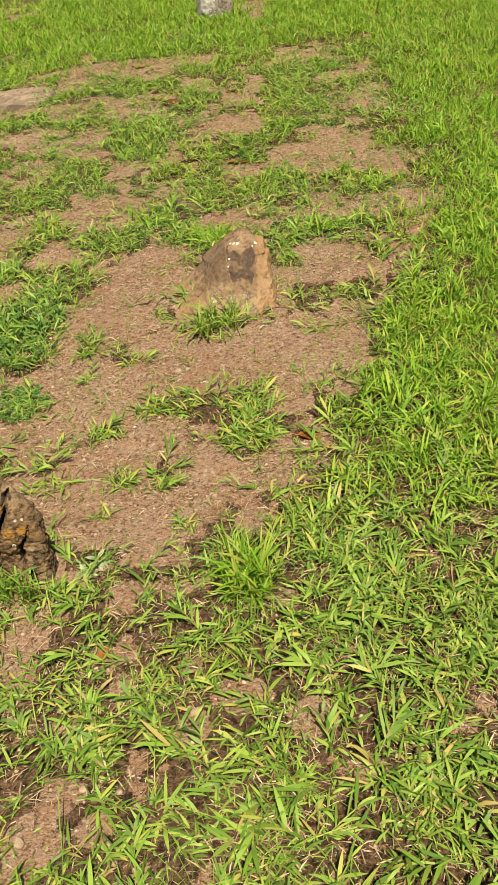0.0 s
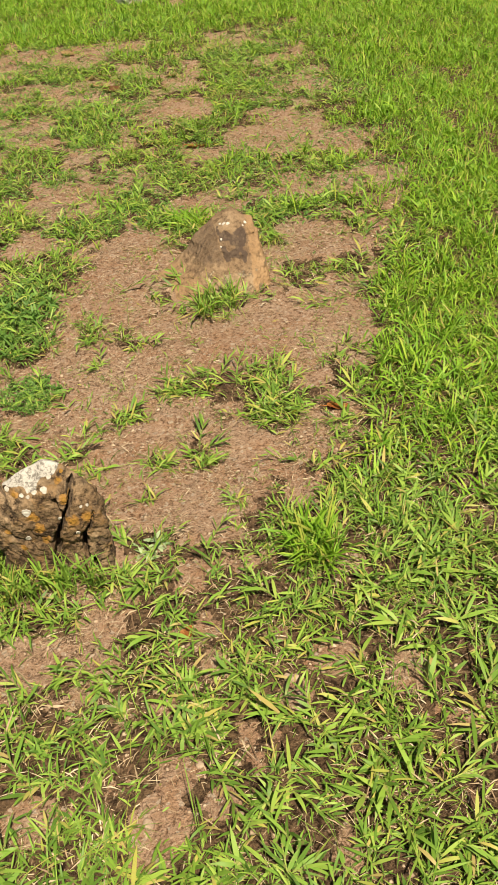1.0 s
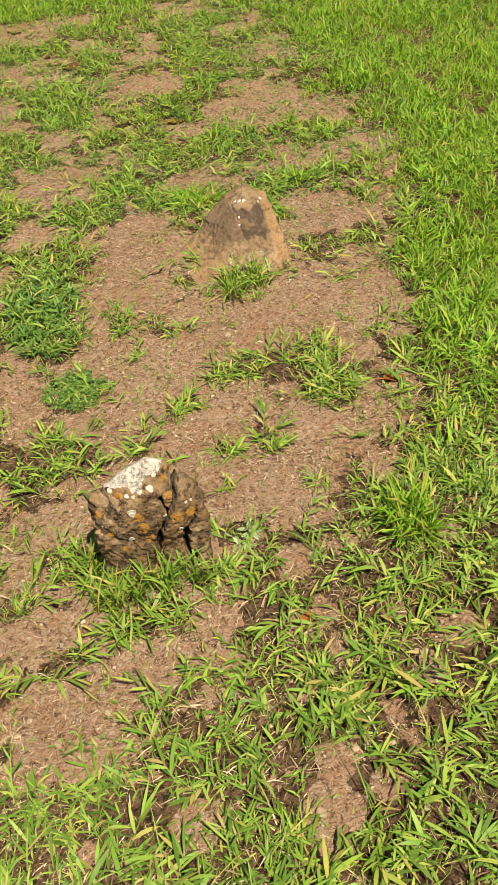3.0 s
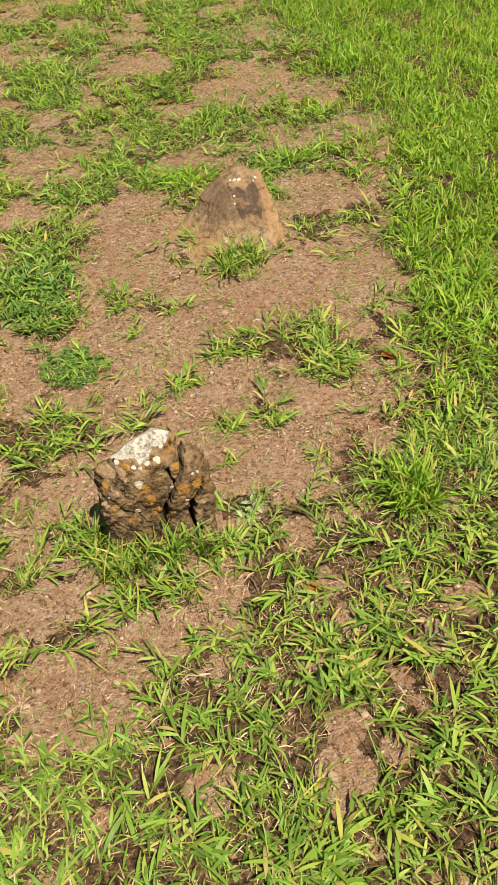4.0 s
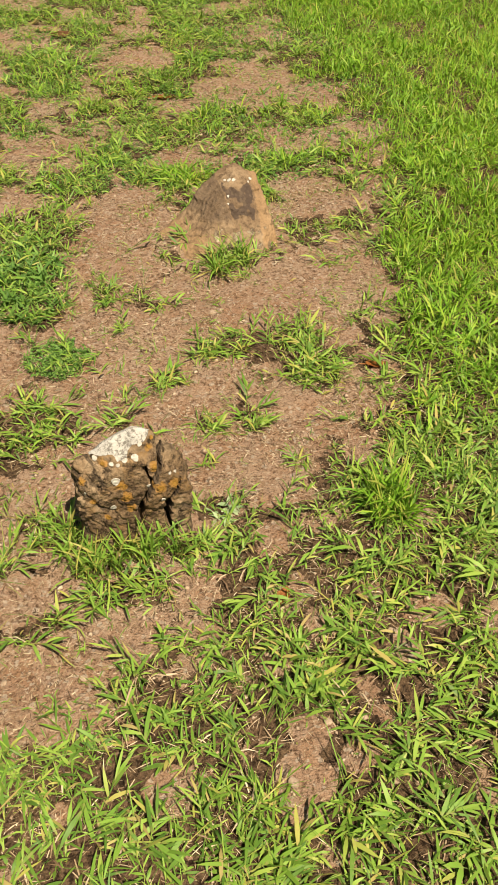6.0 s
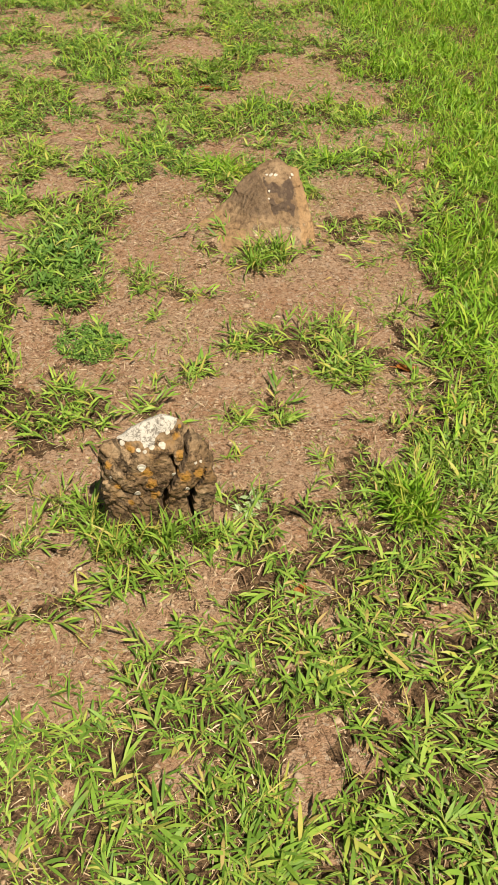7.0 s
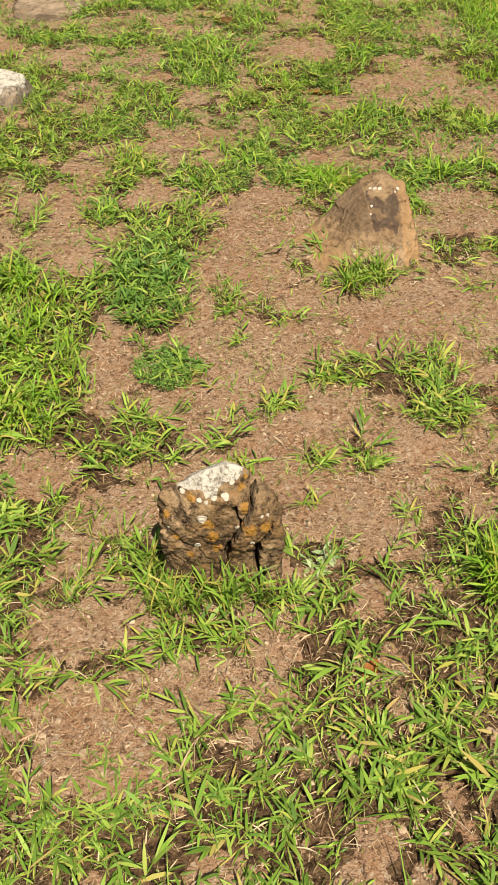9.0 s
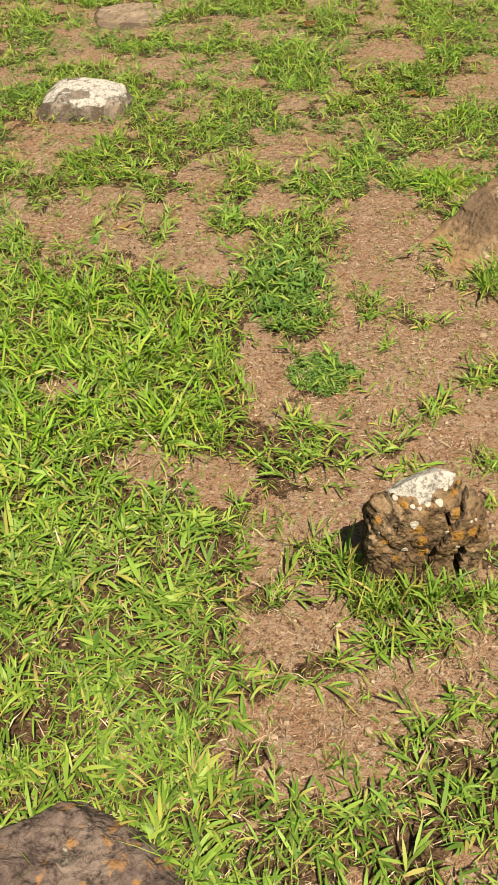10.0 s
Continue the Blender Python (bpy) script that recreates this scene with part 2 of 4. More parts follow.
def stone_material(name, dark, mid_tone, pale, crust=(0.74, 0.71, 0.66), stain=(0.07, 0.05, 0.035), warm=(0.42, 0.25, 0.10), pits=0.85, cracks=0.0):
    m, t, p = material(name)
    a, b, c = grain(t, 9, 6, 0.65), grain(t, 45, 6, 0.7), grain(t, 260, 3, 0.7)
    col = ramp(t, a, [(0.32, dark), (0.5, mid_tone), (0.68, pale)])
    col = mix(t, ramp(t, b, [(0.4, (0.7, 0.7, 0.7)), (0.55, (0, 0, 0))]), col, dark)
    col = mix(t, ramp(t, c, [(0.55, (0, 0, 0)), (0.75, (0.6, 0.6, 0.6))]), col, pale)
    # stain: dark blotches; on the cracked rock also shade painted into its cracks
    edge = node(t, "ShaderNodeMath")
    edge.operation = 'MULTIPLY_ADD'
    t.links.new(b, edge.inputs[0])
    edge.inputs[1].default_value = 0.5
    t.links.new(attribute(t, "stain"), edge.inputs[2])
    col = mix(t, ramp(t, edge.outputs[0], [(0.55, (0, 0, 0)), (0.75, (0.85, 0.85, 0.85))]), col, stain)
    bend = node(t, "ShaderNodeTexNoise", Scale=22.0, Detail=4.0)
    t.links.new(place(t), bend.inputs["Vector"])
    shift = node(t, "ShaderNodeVectorMath")
    shift.operation = 'MULTIPLY_ADD'
    t.links.new(bend.outputs["Color"], shift.inputs[0])
    shift.inputs[1].default_value = (0.07, 0.07, 0.07)
    t.links.new(place(t), shift.inputs[2])
    cell = node(t, "ShaderNodeTexVoronoi", Scale=17.0)
    cell.feature = 'DISTANCE_TO_EDGE'
    t.links.new(shift.outputs[0], cell.inputs["Vector"])
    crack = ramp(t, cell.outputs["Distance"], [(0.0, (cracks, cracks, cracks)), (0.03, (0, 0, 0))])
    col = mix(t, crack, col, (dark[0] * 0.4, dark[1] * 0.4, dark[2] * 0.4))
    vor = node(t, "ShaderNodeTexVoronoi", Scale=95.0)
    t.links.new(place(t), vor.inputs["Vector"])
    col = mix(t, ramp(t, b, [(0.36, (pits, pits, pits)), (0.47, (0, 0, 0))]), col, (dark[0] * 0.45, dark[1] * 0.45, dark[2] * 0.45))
    col = mix(t, ramp(t, vor.outputs["Color"], [(0.66, (0, 0, 0)), (0.8, (0.14, 0.14, 0.14))]), col, pale)
    e3 = node(t, "ShaderNodeMath")
    e3.operation = 'MULTIPLY_ADD'
    t.links.new(b, e3.inputs[0])
    e3.inputs[1].default_value = 0.6
    t.links.new(attribute(t, "warm"), e3.inputs[2])
    col = mix(t, ramp(t, e3.outputs[0], [(0.55, (0, 0, 0)), (0.9, (0.75, 0.75, 0.75))]), col, warm)
    e2 = node(t, "ShaderNodeMath")
    e2.operation = 'MULTIPLY_ADD'
    t.links.new(grain(t, 42, 9, 0.8), e2.inputs[0])
    e2.inputs[1].default_value = 0.9
    t.links.new(attribute(t, "crust"), e2.inputs[2])
    shade = mix(t, ramp(t, c, [(0.3, (0.5, 0.5, 0.5)), (0.5, (0, 0, 0))]), crust, (crust[0] * 0.55, crust[1] * 0.54, crust[2] * 0.52))
    fleck = ramp(t, grain(t, 48, 9, 0.9), [(0.455, (0.85, 0.85, 0.85)), (0.485, (0, 0, 0))])
    shade = mix(t, fleck, shade, (0.12, 0.105, 0.09))
    col = mix(t, ramp(t, e2.outputs[0], [(0.88, (0, 0, 0)), (0.97, (1, 1, 1))]), col, shade)
    t.links.new(col, p.inputs["Base Color"])
    p.inputs["Roughness"].default_value = 0.9
    p.inputs["Specular IOR Level"].default_value = 0.2
    hm = node(t, "ShaderNodeMath")
    hm.operation = 'MULTIPLY_ADD'
    t.links.new(ramp(t, cell.outputs["Distance"], [(0.0, (0, 0, 0)), (0.10, (1, 1, 1))]), hm.inputs[0])
    hm.inputs[1].default_value = 0.4 * cracks
    t.links.new(grain(t, 70, 3, 0.6), hm.inputs[2])
    calm = node(t, "ShaderNodeMath")
    calm.operation = 'MULTIPLY_ADD'
    t.links.new(ramp(t, e2.outputs[0], [(0.88, (0, 0, 0)), (0.97, (1, 1, 1))]), calm.inputs[0])
    calm.inputs[1].default_value = -0.6
    calm.inputs[2].default_value = 1.0
    flat = node(t, "ShaderNodeMath")
    flat.operation = 'MULTIPLY'
    t.links.new(hm.outputs[0], flat.inputs[0])
    t.links.new(calm.outputs[0], flat.inputs[1])
    relief(t, p, flat.outputs[0], 1.0, 0.008)
    return m


def speckled(name, a, b, scale=60, rough=0.85, size=0.002):
    """A plain two-tone mottled surface; each piece a little lighter or darker."""
    m, t, p = material(name)
    g = grain(t, scale, 5, 0.7)
    col = ramp(t, g, [(0.35, a), (0.65, b)])
    rnd = t.nodes.new("ShaderNodeNewGeometry").outputs["Random Per Island"]
    col = mix(t, ramp(t, rnd, [(0.0, (0.6, 0.6, 0.6)), (1.0, (0, 0, 0))]), col, mix(t, 1.0, col, (0.6, 0.55, 0.5), 'MULTIPLY'))
    t.links.new(col, p.inputs["Base Color"])
    p.inputs["Roughness"].default_value = rough
    p.inputs["Specular IOR Level"].default_value = 0.25
    relief(t, p, g, 0.6, size)
    return m


def straw_material():
    m, t, p = material("straw")
    rnd = t.nodes.new("ShaderNodeNewGeometry").outputs["Random Per Island"]
    col = ramp(t, rnd, [(0.0, (0.07, 0.04, 0.022)), (0.2, (0.17, 0.098, 0.055)), (0.4, (0.35, 0.24, 0.14)), (0.7, (0.50, 0.375, 0.25)), (1.0, (0.70, 0.585, 0.43))])
    col = mix(t, grain(t, 40, 3), col, mix(t, 1.0, col, (0.7, 0.68, 0.62), 'MULTIPLY'))
    t.links.new(col, p.inputs["Base Color"])
    p.inputs["Roughness"].default_value = 0.7
    return m


SOIL = soil_material()
GREEN_STOPS = [(0.0, (0.078, 0.165, 0.030)), (0.3, (0.142, 0.265, 0.042)), (0.6, (0.200, 0.350, 0.055)), (0.86, (0.295, 0.430, 0.085)),
               (0.95, (0.40, 0.38, 0.10)), (1.0, (0.38, 0.29, 0.13))]
LAWN_STOPS = [(0.0, (0.095, 0.225, 0.022)), (0.4, (0.165, 0.335, 0.030)), (0.75, (0.240, 0.425, 0.042)), (0.93, (0.33, 0.43, 0.065)), (1.0, (0.38, 0.31, 0.11))]
DARK_STOPS = [(0.0, (0.065, 0.150, 0.034)), (0.5, (0.115, 0.24, 0.050)), (1.0, (0.19, 0.33, 0.075))]
DRY = (0.36, 0.27, 0.12)
CRAB = blade_material("broad_blade", GREEN_STOPS, DRY)
LAWN = blade_material("fine_blade", LAWN_STOPS, DRY)
WEED = blade_material("weed_leaf", DARK_STOPS, (0.14, 0.2, 0.06))
PALE_WEED = blade_material("pale_weed_leaf", [(0.0, (0.22, 0.33, 0.16)), (1.0, (0.40, 0.50, 0.30))], (0.4, 0.4, 0.3))
STRAW = straw_material()
PEBBLE = speckled("pebble", (0.30, 0.215, 0.15), (0.47, 0.37, 0.28), 120)
GRIT = speckled("grit", (0.38, 0.26, 0.175), (0.62, 0.49, 0.37), 90)
LEAF_ORANGE = speckled("dead_leaf_orange", (0.42, 0.13, 0.03), (0.55, 0.24, 0.07), 70, 0.6)
LEAF_TAN = speckled("dead_leaf_tan", (0.42, 0.27, 0.12), (0.55, 0.38, 0.20), 70, 0.6)
LEAF_BROWN = speckled("dead_leaf_brown", (0.16, 0.07, 0.03), (0.26, 0.13, 0.06), 70, 0.6)
LICHEN_WHITE = speckled("white_lichen", (0.45, 0.42, 0.37), (0.62, 0.59, 0.54), 160)
LICHEN_ORANGE = speckled("orange_lichen", (0.22, 0.115, 0.025), (0.40, 0.215, 0.045), 220)
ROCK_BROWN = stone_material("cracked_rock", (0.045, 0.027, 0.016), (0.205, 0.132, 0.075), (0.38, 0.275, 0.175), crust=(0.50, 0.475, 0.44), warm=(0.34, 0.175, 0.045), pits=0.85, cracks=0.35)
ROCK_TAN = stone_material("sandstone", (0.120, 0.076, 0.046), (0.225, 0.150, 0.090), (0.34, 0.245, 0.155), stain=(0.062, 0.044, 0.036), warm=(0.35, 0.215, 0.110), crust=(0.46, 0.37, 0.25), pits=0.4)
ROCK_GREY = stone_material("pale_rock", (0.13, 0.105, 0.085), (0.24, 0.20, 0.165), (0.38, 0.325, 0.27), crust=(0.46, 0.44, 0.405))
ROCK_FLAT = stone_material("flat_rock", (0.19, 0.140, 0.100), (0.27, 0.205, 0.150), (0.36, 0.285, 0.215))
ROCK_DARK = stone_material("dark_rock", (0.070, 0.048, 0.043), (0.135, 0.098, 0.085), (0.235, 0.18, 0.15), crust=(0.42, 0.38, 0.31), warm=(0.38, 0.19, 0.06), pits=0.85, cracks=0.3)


# ---- mesh helpers ----
def raw_mesh(name, verts, quads, tris, material_, floats=()):
    """A mesh from arrays; floats: (attribute name, value for each vertex)."""
    me = bpy.data.meshes.new(name)
    quads, tris = np.asarray(quads, np.int32).reshape(-1, 4), np.asarray(tris, np.int32).reshape(-1, 3)
    nq, nt = len(quads), len(tris)
    me.vertices.add(len(verts))
    me.vertices.foreach_set("co", np.asarray(verts, np.float32).ravel())
    me.loops.add(nq * 4 + nt * 3)
    me.loops.foreach_set("vertex_index", np.concatenate([quads.ravel(), tris.ravel()]))
    me.polygons.add(nq + nt)
    me.polygons.foreach_set("loop_start", np.concatenate([np.arange(nq) * 4, nq * 4 + np.arange(nt) * 3]).astype(np.int32))
    me.polygons.foreach_set("use_smooth", np.ones(nq + nt, bool))
    for key, values in floats:
        a = me.attributes.new(key, 'FLOAT', 'POINT')
        a.data.foreach_set("value", np.asarray(values, np.float32))
    me.materials.append(material_)
    me.update(calc_edges=True)
    me.validate()
    return me


def blades(base, az, rise, droop, length, width, twist, fine=True):
    """Tapering, bending leaf blades: their vertices, quads, tris and place along the blade."""
    n, cuts = len(az), 3 if fine else 2
    widths = (0.5, 1.0, 0.78) if fine else (0.7, 1.0)
    pts = np.zeros((n, cuts + 1, 3))
    pts[:, 0] = base
    for k in range(cuts):
        e = rise - droop * (k + 0.3) / (cuts - 0.7)
        step = np.stack([np.cos(az) * np.cos(e), np.sin(az) * np.cos(e), np.sin(e)], 1)
        pts[:, k + 1] = pts[:, k] + step * (length / cuts)[:, None]
    e = rise - 0.5 * droop
    side = np.stack([-np.sin(az), np.cos(az), 0 * az], 1)
    up = np.stack([-np.cos(az) * np.sin(e), -np.sin(az) * np.sin(e), np.cos(e)], 1)
    side = side * np.cos(twist)[:, None] + up * np.sin(twist)[:, None]
    m = 2 * cuts + 1
    v = np.zeros((n, m, 3))
    for k in range(cuts):
        w = (width * widths[k] * 0.5)[:, None]
        v[:, 2 * k], v[:, 2 * k + 1] = pts[:, k] - side * w, pts[:, k] + side * w
    v[:, m - 1] = pts[:, cuts]
    o = (np.arange(n) * m)[:, None]
    quads = np.concatenate([o + 2 * k + np.array([0, 1, 3, 2]) for k in range(cuts - 1)])
    tris = o + np.array([m - 3, m - 2, m - 1])
    along = np.tile([0, 0, 0.36, 0.36, 0.7, 0.7, 1.0] if fine else [0, 0, 0.5, 0.5, 1.0], n)
    return v.reshape(-1, 3), quads, tris, along


def sprigs(x, y, leaves, length, width, rise, rng, spread=0.012, lift=0.022, z0=None, even=False, fine=True):
    """Blades of many small shoots; leaves, length, width, rise give the range for a shoot."""
    count = rng.randint(leaves[0], leaves[1] + 1, len(x))
    i = np.repeat(np.arange(len(x)), count)
    n = len(i)
    vigour = (rng.uniform(0.6, 1.2, len(x)) * (1.0 if even else (0.62 + 0.75 * noise2(x, y, 0.11, 77)) * lush(x, y)))[i]
    az = rng.uniform(0, 2 * math.pi, n)
    lean = rng.uniform(0, 2 * math.pi, len(x))[i]
    up = rng.rand(n)
    z = ground_height(x, y) if z0 is None else z0
    base = np.stack([x[i] + rng.normal(0, spread, n) + np.cos(lean) * up * lift, y[i] + rng.normal(0, spread, n) + np.sin(lean) * up * lift,
                     z[i] - 0.003 + up * lift * rng.uniform(0.2, 1.0, n)], 1)
    ln = rng.uniform(length[0], length[1], n) * vigour
    wd = rng.uniform(width[0], width[1], n) * vigour
    ri = np.radians(rng.uniform(rise[0], rise[1], n))
    return blades(base, az, ri, np.radians(rng.uniform(5, 75, n)), ln, wd, rng.normal(0, 0.5, n), fine)


def runners(x, y, leaves, reach, length, width, rng):
    """Low stems that creep outwards, with leaves in two ranks along them."""
    m = len(x)
    az, ln = rng.uniform(0, 2 * math.pi, m), rng.uniform(reach[0], reach[1], m)
    climb = np.radians(rng.uniform(8, 40, m))
    vigour = rng.uniform(0.6, 1.25, m) * lush(x, y)
    z = ground_height(x, y)
    stem = blades(np.stack([x, y, z + 0.002], 1), az, climb, climb * 0.8, ln, np.full(m, 0.0026), rng.normal(0, 0.4, m))
    count = rng.randint(leaves[0], leaves[1] + 1, m)
    i = np.repeat(np.arange(m), count)
    n = len(i)
    order = np.arange(n) - np.repeat(np.cumsum(count) - count, count)
    f = (order + 0.6) / count[i] * rng.uniform(0.85, 1.1, n)
    e = climb[i] * (1 - 0.42 * f)
    base = np.stack([x[i] + np.cos(az[i]) * np.cos(e) * ln[i] * f, y[i] + np.sin(az[i]) * np.cos(e) * ln[i] * f, z[i] + 0.003 + np.sin(e) * ln[i] * f], 1)
    splay = np.radians(rng.uniform(18, 70, n)) * (1 - 0.55 * f) * np.where(order % 2, 1, -1)
    size = vigour[i] * (0.75 + 0.5 * np.sin(math.pi * np.clip(f, 0, 1)))
    leaf = blades(base, az[i] + splay, np.radians(rng.uniform(5, 50, n)), np.radians(rng.uniform(0, 60, n)),
                  rng.uniform(length[0], length[1], n) * size, rng.uniform(width[0], width[1], n) * size, rng.normal(0, 0.45, n))
    return join([stem, leaf])


def join(parts):
    """Several blade sets as one."""
    vs, qs, ts, al, o = [], [], [], [], 0
    for v, q, t, a in parts:
        vs.append(v)
        qs.append(q + o)
        ts.append(t + o)
        al.append(a)
        o += len(v)
    return np.concatenate(vs), np.concatenate(qs), np.concatenate(ts), np.concatenate(al)


def part(name, me, parent, label=""):
    ob = new(name, me)
    ob.parent = parent
    if label:
        tagged(ob, label)
    return ob


def outside(x, y):
    """How far a place lies beyond the stretch of turf that the path looks over."""
    return np.maximum(np.abs(x + 0.35 - 0.05 * y) - (1.0 + 0.29 * y), np.maximum(0.45 - y, y - 7.6))


# ---- ground: one sheet, fine near the stones, coarse towards the horizon ----
def build_ground():
    out = np.cumsum(0.03 * 1.32 ** np.arange(1, 31))
    xs = np.concatenate([-2.4 - out[::-1], np.arange(-2.4, 2.2, 0.017), 2.2 + out])
    ys = np.concatenate([0.2 - out[::-1], np.arange(0.2, 7.6, 0.020), 7.6 + out])
    gx, gy = np.meshgrid(xs, ys)
    x, y = gx.ravel(), gy.ravel()
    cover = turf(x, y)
    z = ground_height(x, y)
    rough = (1 - cover) * np.exp(-np.maximum(np.hypot(x, y - 3) - 5, 0))
    z = z + rough * (0.010 * (noise2(x, y, 0.05, 22) - 0.5))
    nx, ny = len(xs), len(ys)
    a = (np.arange(ny - 1)[:, None] * nx + np.arange(nx - 1)).ravel()
    quads = np.stack([a, a + 1, a + 1 + nx, a + nx], 1)
    far = smooth(0.08, 0.55, outside(x, y) + 0.3 * (noise2(x, y, 0.5, 91) - 0.5))
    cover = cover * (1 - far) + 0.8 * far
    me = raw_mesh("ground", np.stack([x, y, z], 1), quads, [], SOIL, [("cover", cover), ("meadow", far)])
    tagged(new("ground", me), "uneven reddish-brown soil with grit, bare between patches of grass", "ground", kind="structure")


build_ground()


# ---- grass ----
def in_view(x, y):
    """The stretch of the lawn that the path looks over; beyond it the grass may be thinner."""
    return smooth(0.35, 0.0, outside(x, y))


def scatter(n, x0, x1, y0, y1, rng):
    return rng.uniform(x0, x1, n), rng.uniform(y0, y1, n)


def build_grass():
    rng = np.random.RandomState(21)
    x0, x1, y0, y1 = -4.6, 4.4, -1.2, 10.5
    x, y = scatter(int((x1 - x0) * (y1 - y0) * 2200), x0, x1, y0, y1, rng)
    seen = in_view(x, y)
    d = turf(x, y) ** 1.15
    keep = rng.rand(len(x)) < d * seen + (1 - seen) * 0.12 * smooth(0.25, 0.6, noise2(x, y, 0.5, 93))
    x, y = x[keep], y[keep]
    fine = smooth(-0.1, 0.35, x - np.minimum(0.2 + 0.24 * (y - 1.5), 0.8) + 0.8 * (noise2(x, y, 0.4, 31) - 0.5)) * smooth(1.3, 2.2, y)
    fine = np.maximum(fine, np.maximum(0.12 * smooth(2.6, 3.4, y), smooth(5.2, 6.2, y)))
    fine = np.maximum(fine, 0.3 * smooth(-0.86, -1.0, x) * smooth(1.5, 1.8, y) * smooth(2.9, 2.5, y))
    lawn = rng.rand(len(x)) < fine
    cx, cy = x[~lawn], y[~lawn]
    b = join([sprigs(cx[::2], cy[::2], (4, 8), (0.020, 0.054), (0.0026, 0.0062), (5, 75), rng, 0.006),
              sprigs(cx[1::8], cy[1::8], (4, 7), (0.022, 0.056), (0.0030, 0.0068), (5, 60), rng, 0.006),
              runners(cx[1::3], cy[1::3], (5, 9), (0.05, 0.11), (0.022, 0.052), (0.0030, 0.0066), rng),
              sprigs(cx[::5], cy[::5], (1, 2), (0.06, 0.13), (0.0010, 0.0020), (15, 75), rng),
              sprigs(cx[::2], cy[::2], (3, 6), (0.010, 0.028), (0.0016, 0.0040), (0, 60), rng, 0.02, fine=False)])
    me = raw_mesh("crabgrass", b[0], b[1], b[2], CRAB, [("along", b[3])])
    dry = sprigs(cx[::3], cy[::3], (5, 11), (0.015, 0.050), (0.0012, 0.0028), (0, 50), rng, 0.018, 0.014, fine=False)
    tagged(new("dry_grass", raw_mesh("dry_grass", dry[0], dry[1], dry[2], STRAW)), "withered brown and tan blades tangled under the grass", "grass", kind="stuff")
    tagged(new("crabgrass", me), "patchy broad-bladed green crabgrass with yellowing blades on soil", "grass", kind="stuff")
    lx, ly = x[lawn], y[lawn]
    near = (ly < 3.0) & (outside(lx, ly) < 0.2)
    b = join([sprigs(lx[near], ly[near], (6, 10), (0.035, 0.085), (0.0028, 0.0056), (25, 85), rng),
              sprigs(lx[~near], ly[~near], (5, 9), (0.035, 0.085), (0.0030, 0.0060), (25, 85), rng, fine=False)])
    me = raw_mesh("lawn_grass", b[0], b[1], b[2], LAWN, [("along", b[3])])
    tagged(new("lawn_grass", me), "thick fresh green lawn grass with narrow upright blades", "grass", kind="stuff")
    wx, wy = scatter(26000, -1.9, 1.0, 2.7, 6.6, rng)
    keep = rng.rand(len(wx)) < smooth(0.45, 0.62, noise2(wx, wy, 0.24, 88)) * (0.12 + 0.88 * turf(wx, wy)) * smooth(2.7, 3.3, wy) * smooth(1.0, 0.5, wx)
    b = sprigs(wx[keep], wy[keep], (6, 10), (0.010, 0.026), (0.004, 0.0085), (0, 55), rng, 0.014, fine=False)
    me = raw_mesh("low_weeds", b[0], b[1], b[2], WEED, [("along", b[3])])
    tagged(new("low_weeds", me), "low dark green broad-leaved weeds spread among the grass", "weeds", kind="stuff")
    # sparse seedlings on the bare soil
    x, y = scatter(11000, -1.8, 0.9, 0.5, 5.4, rng)
    keep = (turf(x, y) < 0.3) & (noise2(x, y, 0.12, 61) > 0.46)
    b = sprigs(x[keep], y[keep], (2, 5), (0.008, 0.034), (0.0014, 0.0036), (5, 60), rng)
    me = raw_mesh("grass_seedlings", b[0], b[1], b[2], CRAB, [("along", b[3])])
    tagged(new("grass_seedlings", me), "sparse small grass seedlings sprouting from bare soil", "grass", kind="stuff")


build_grass()


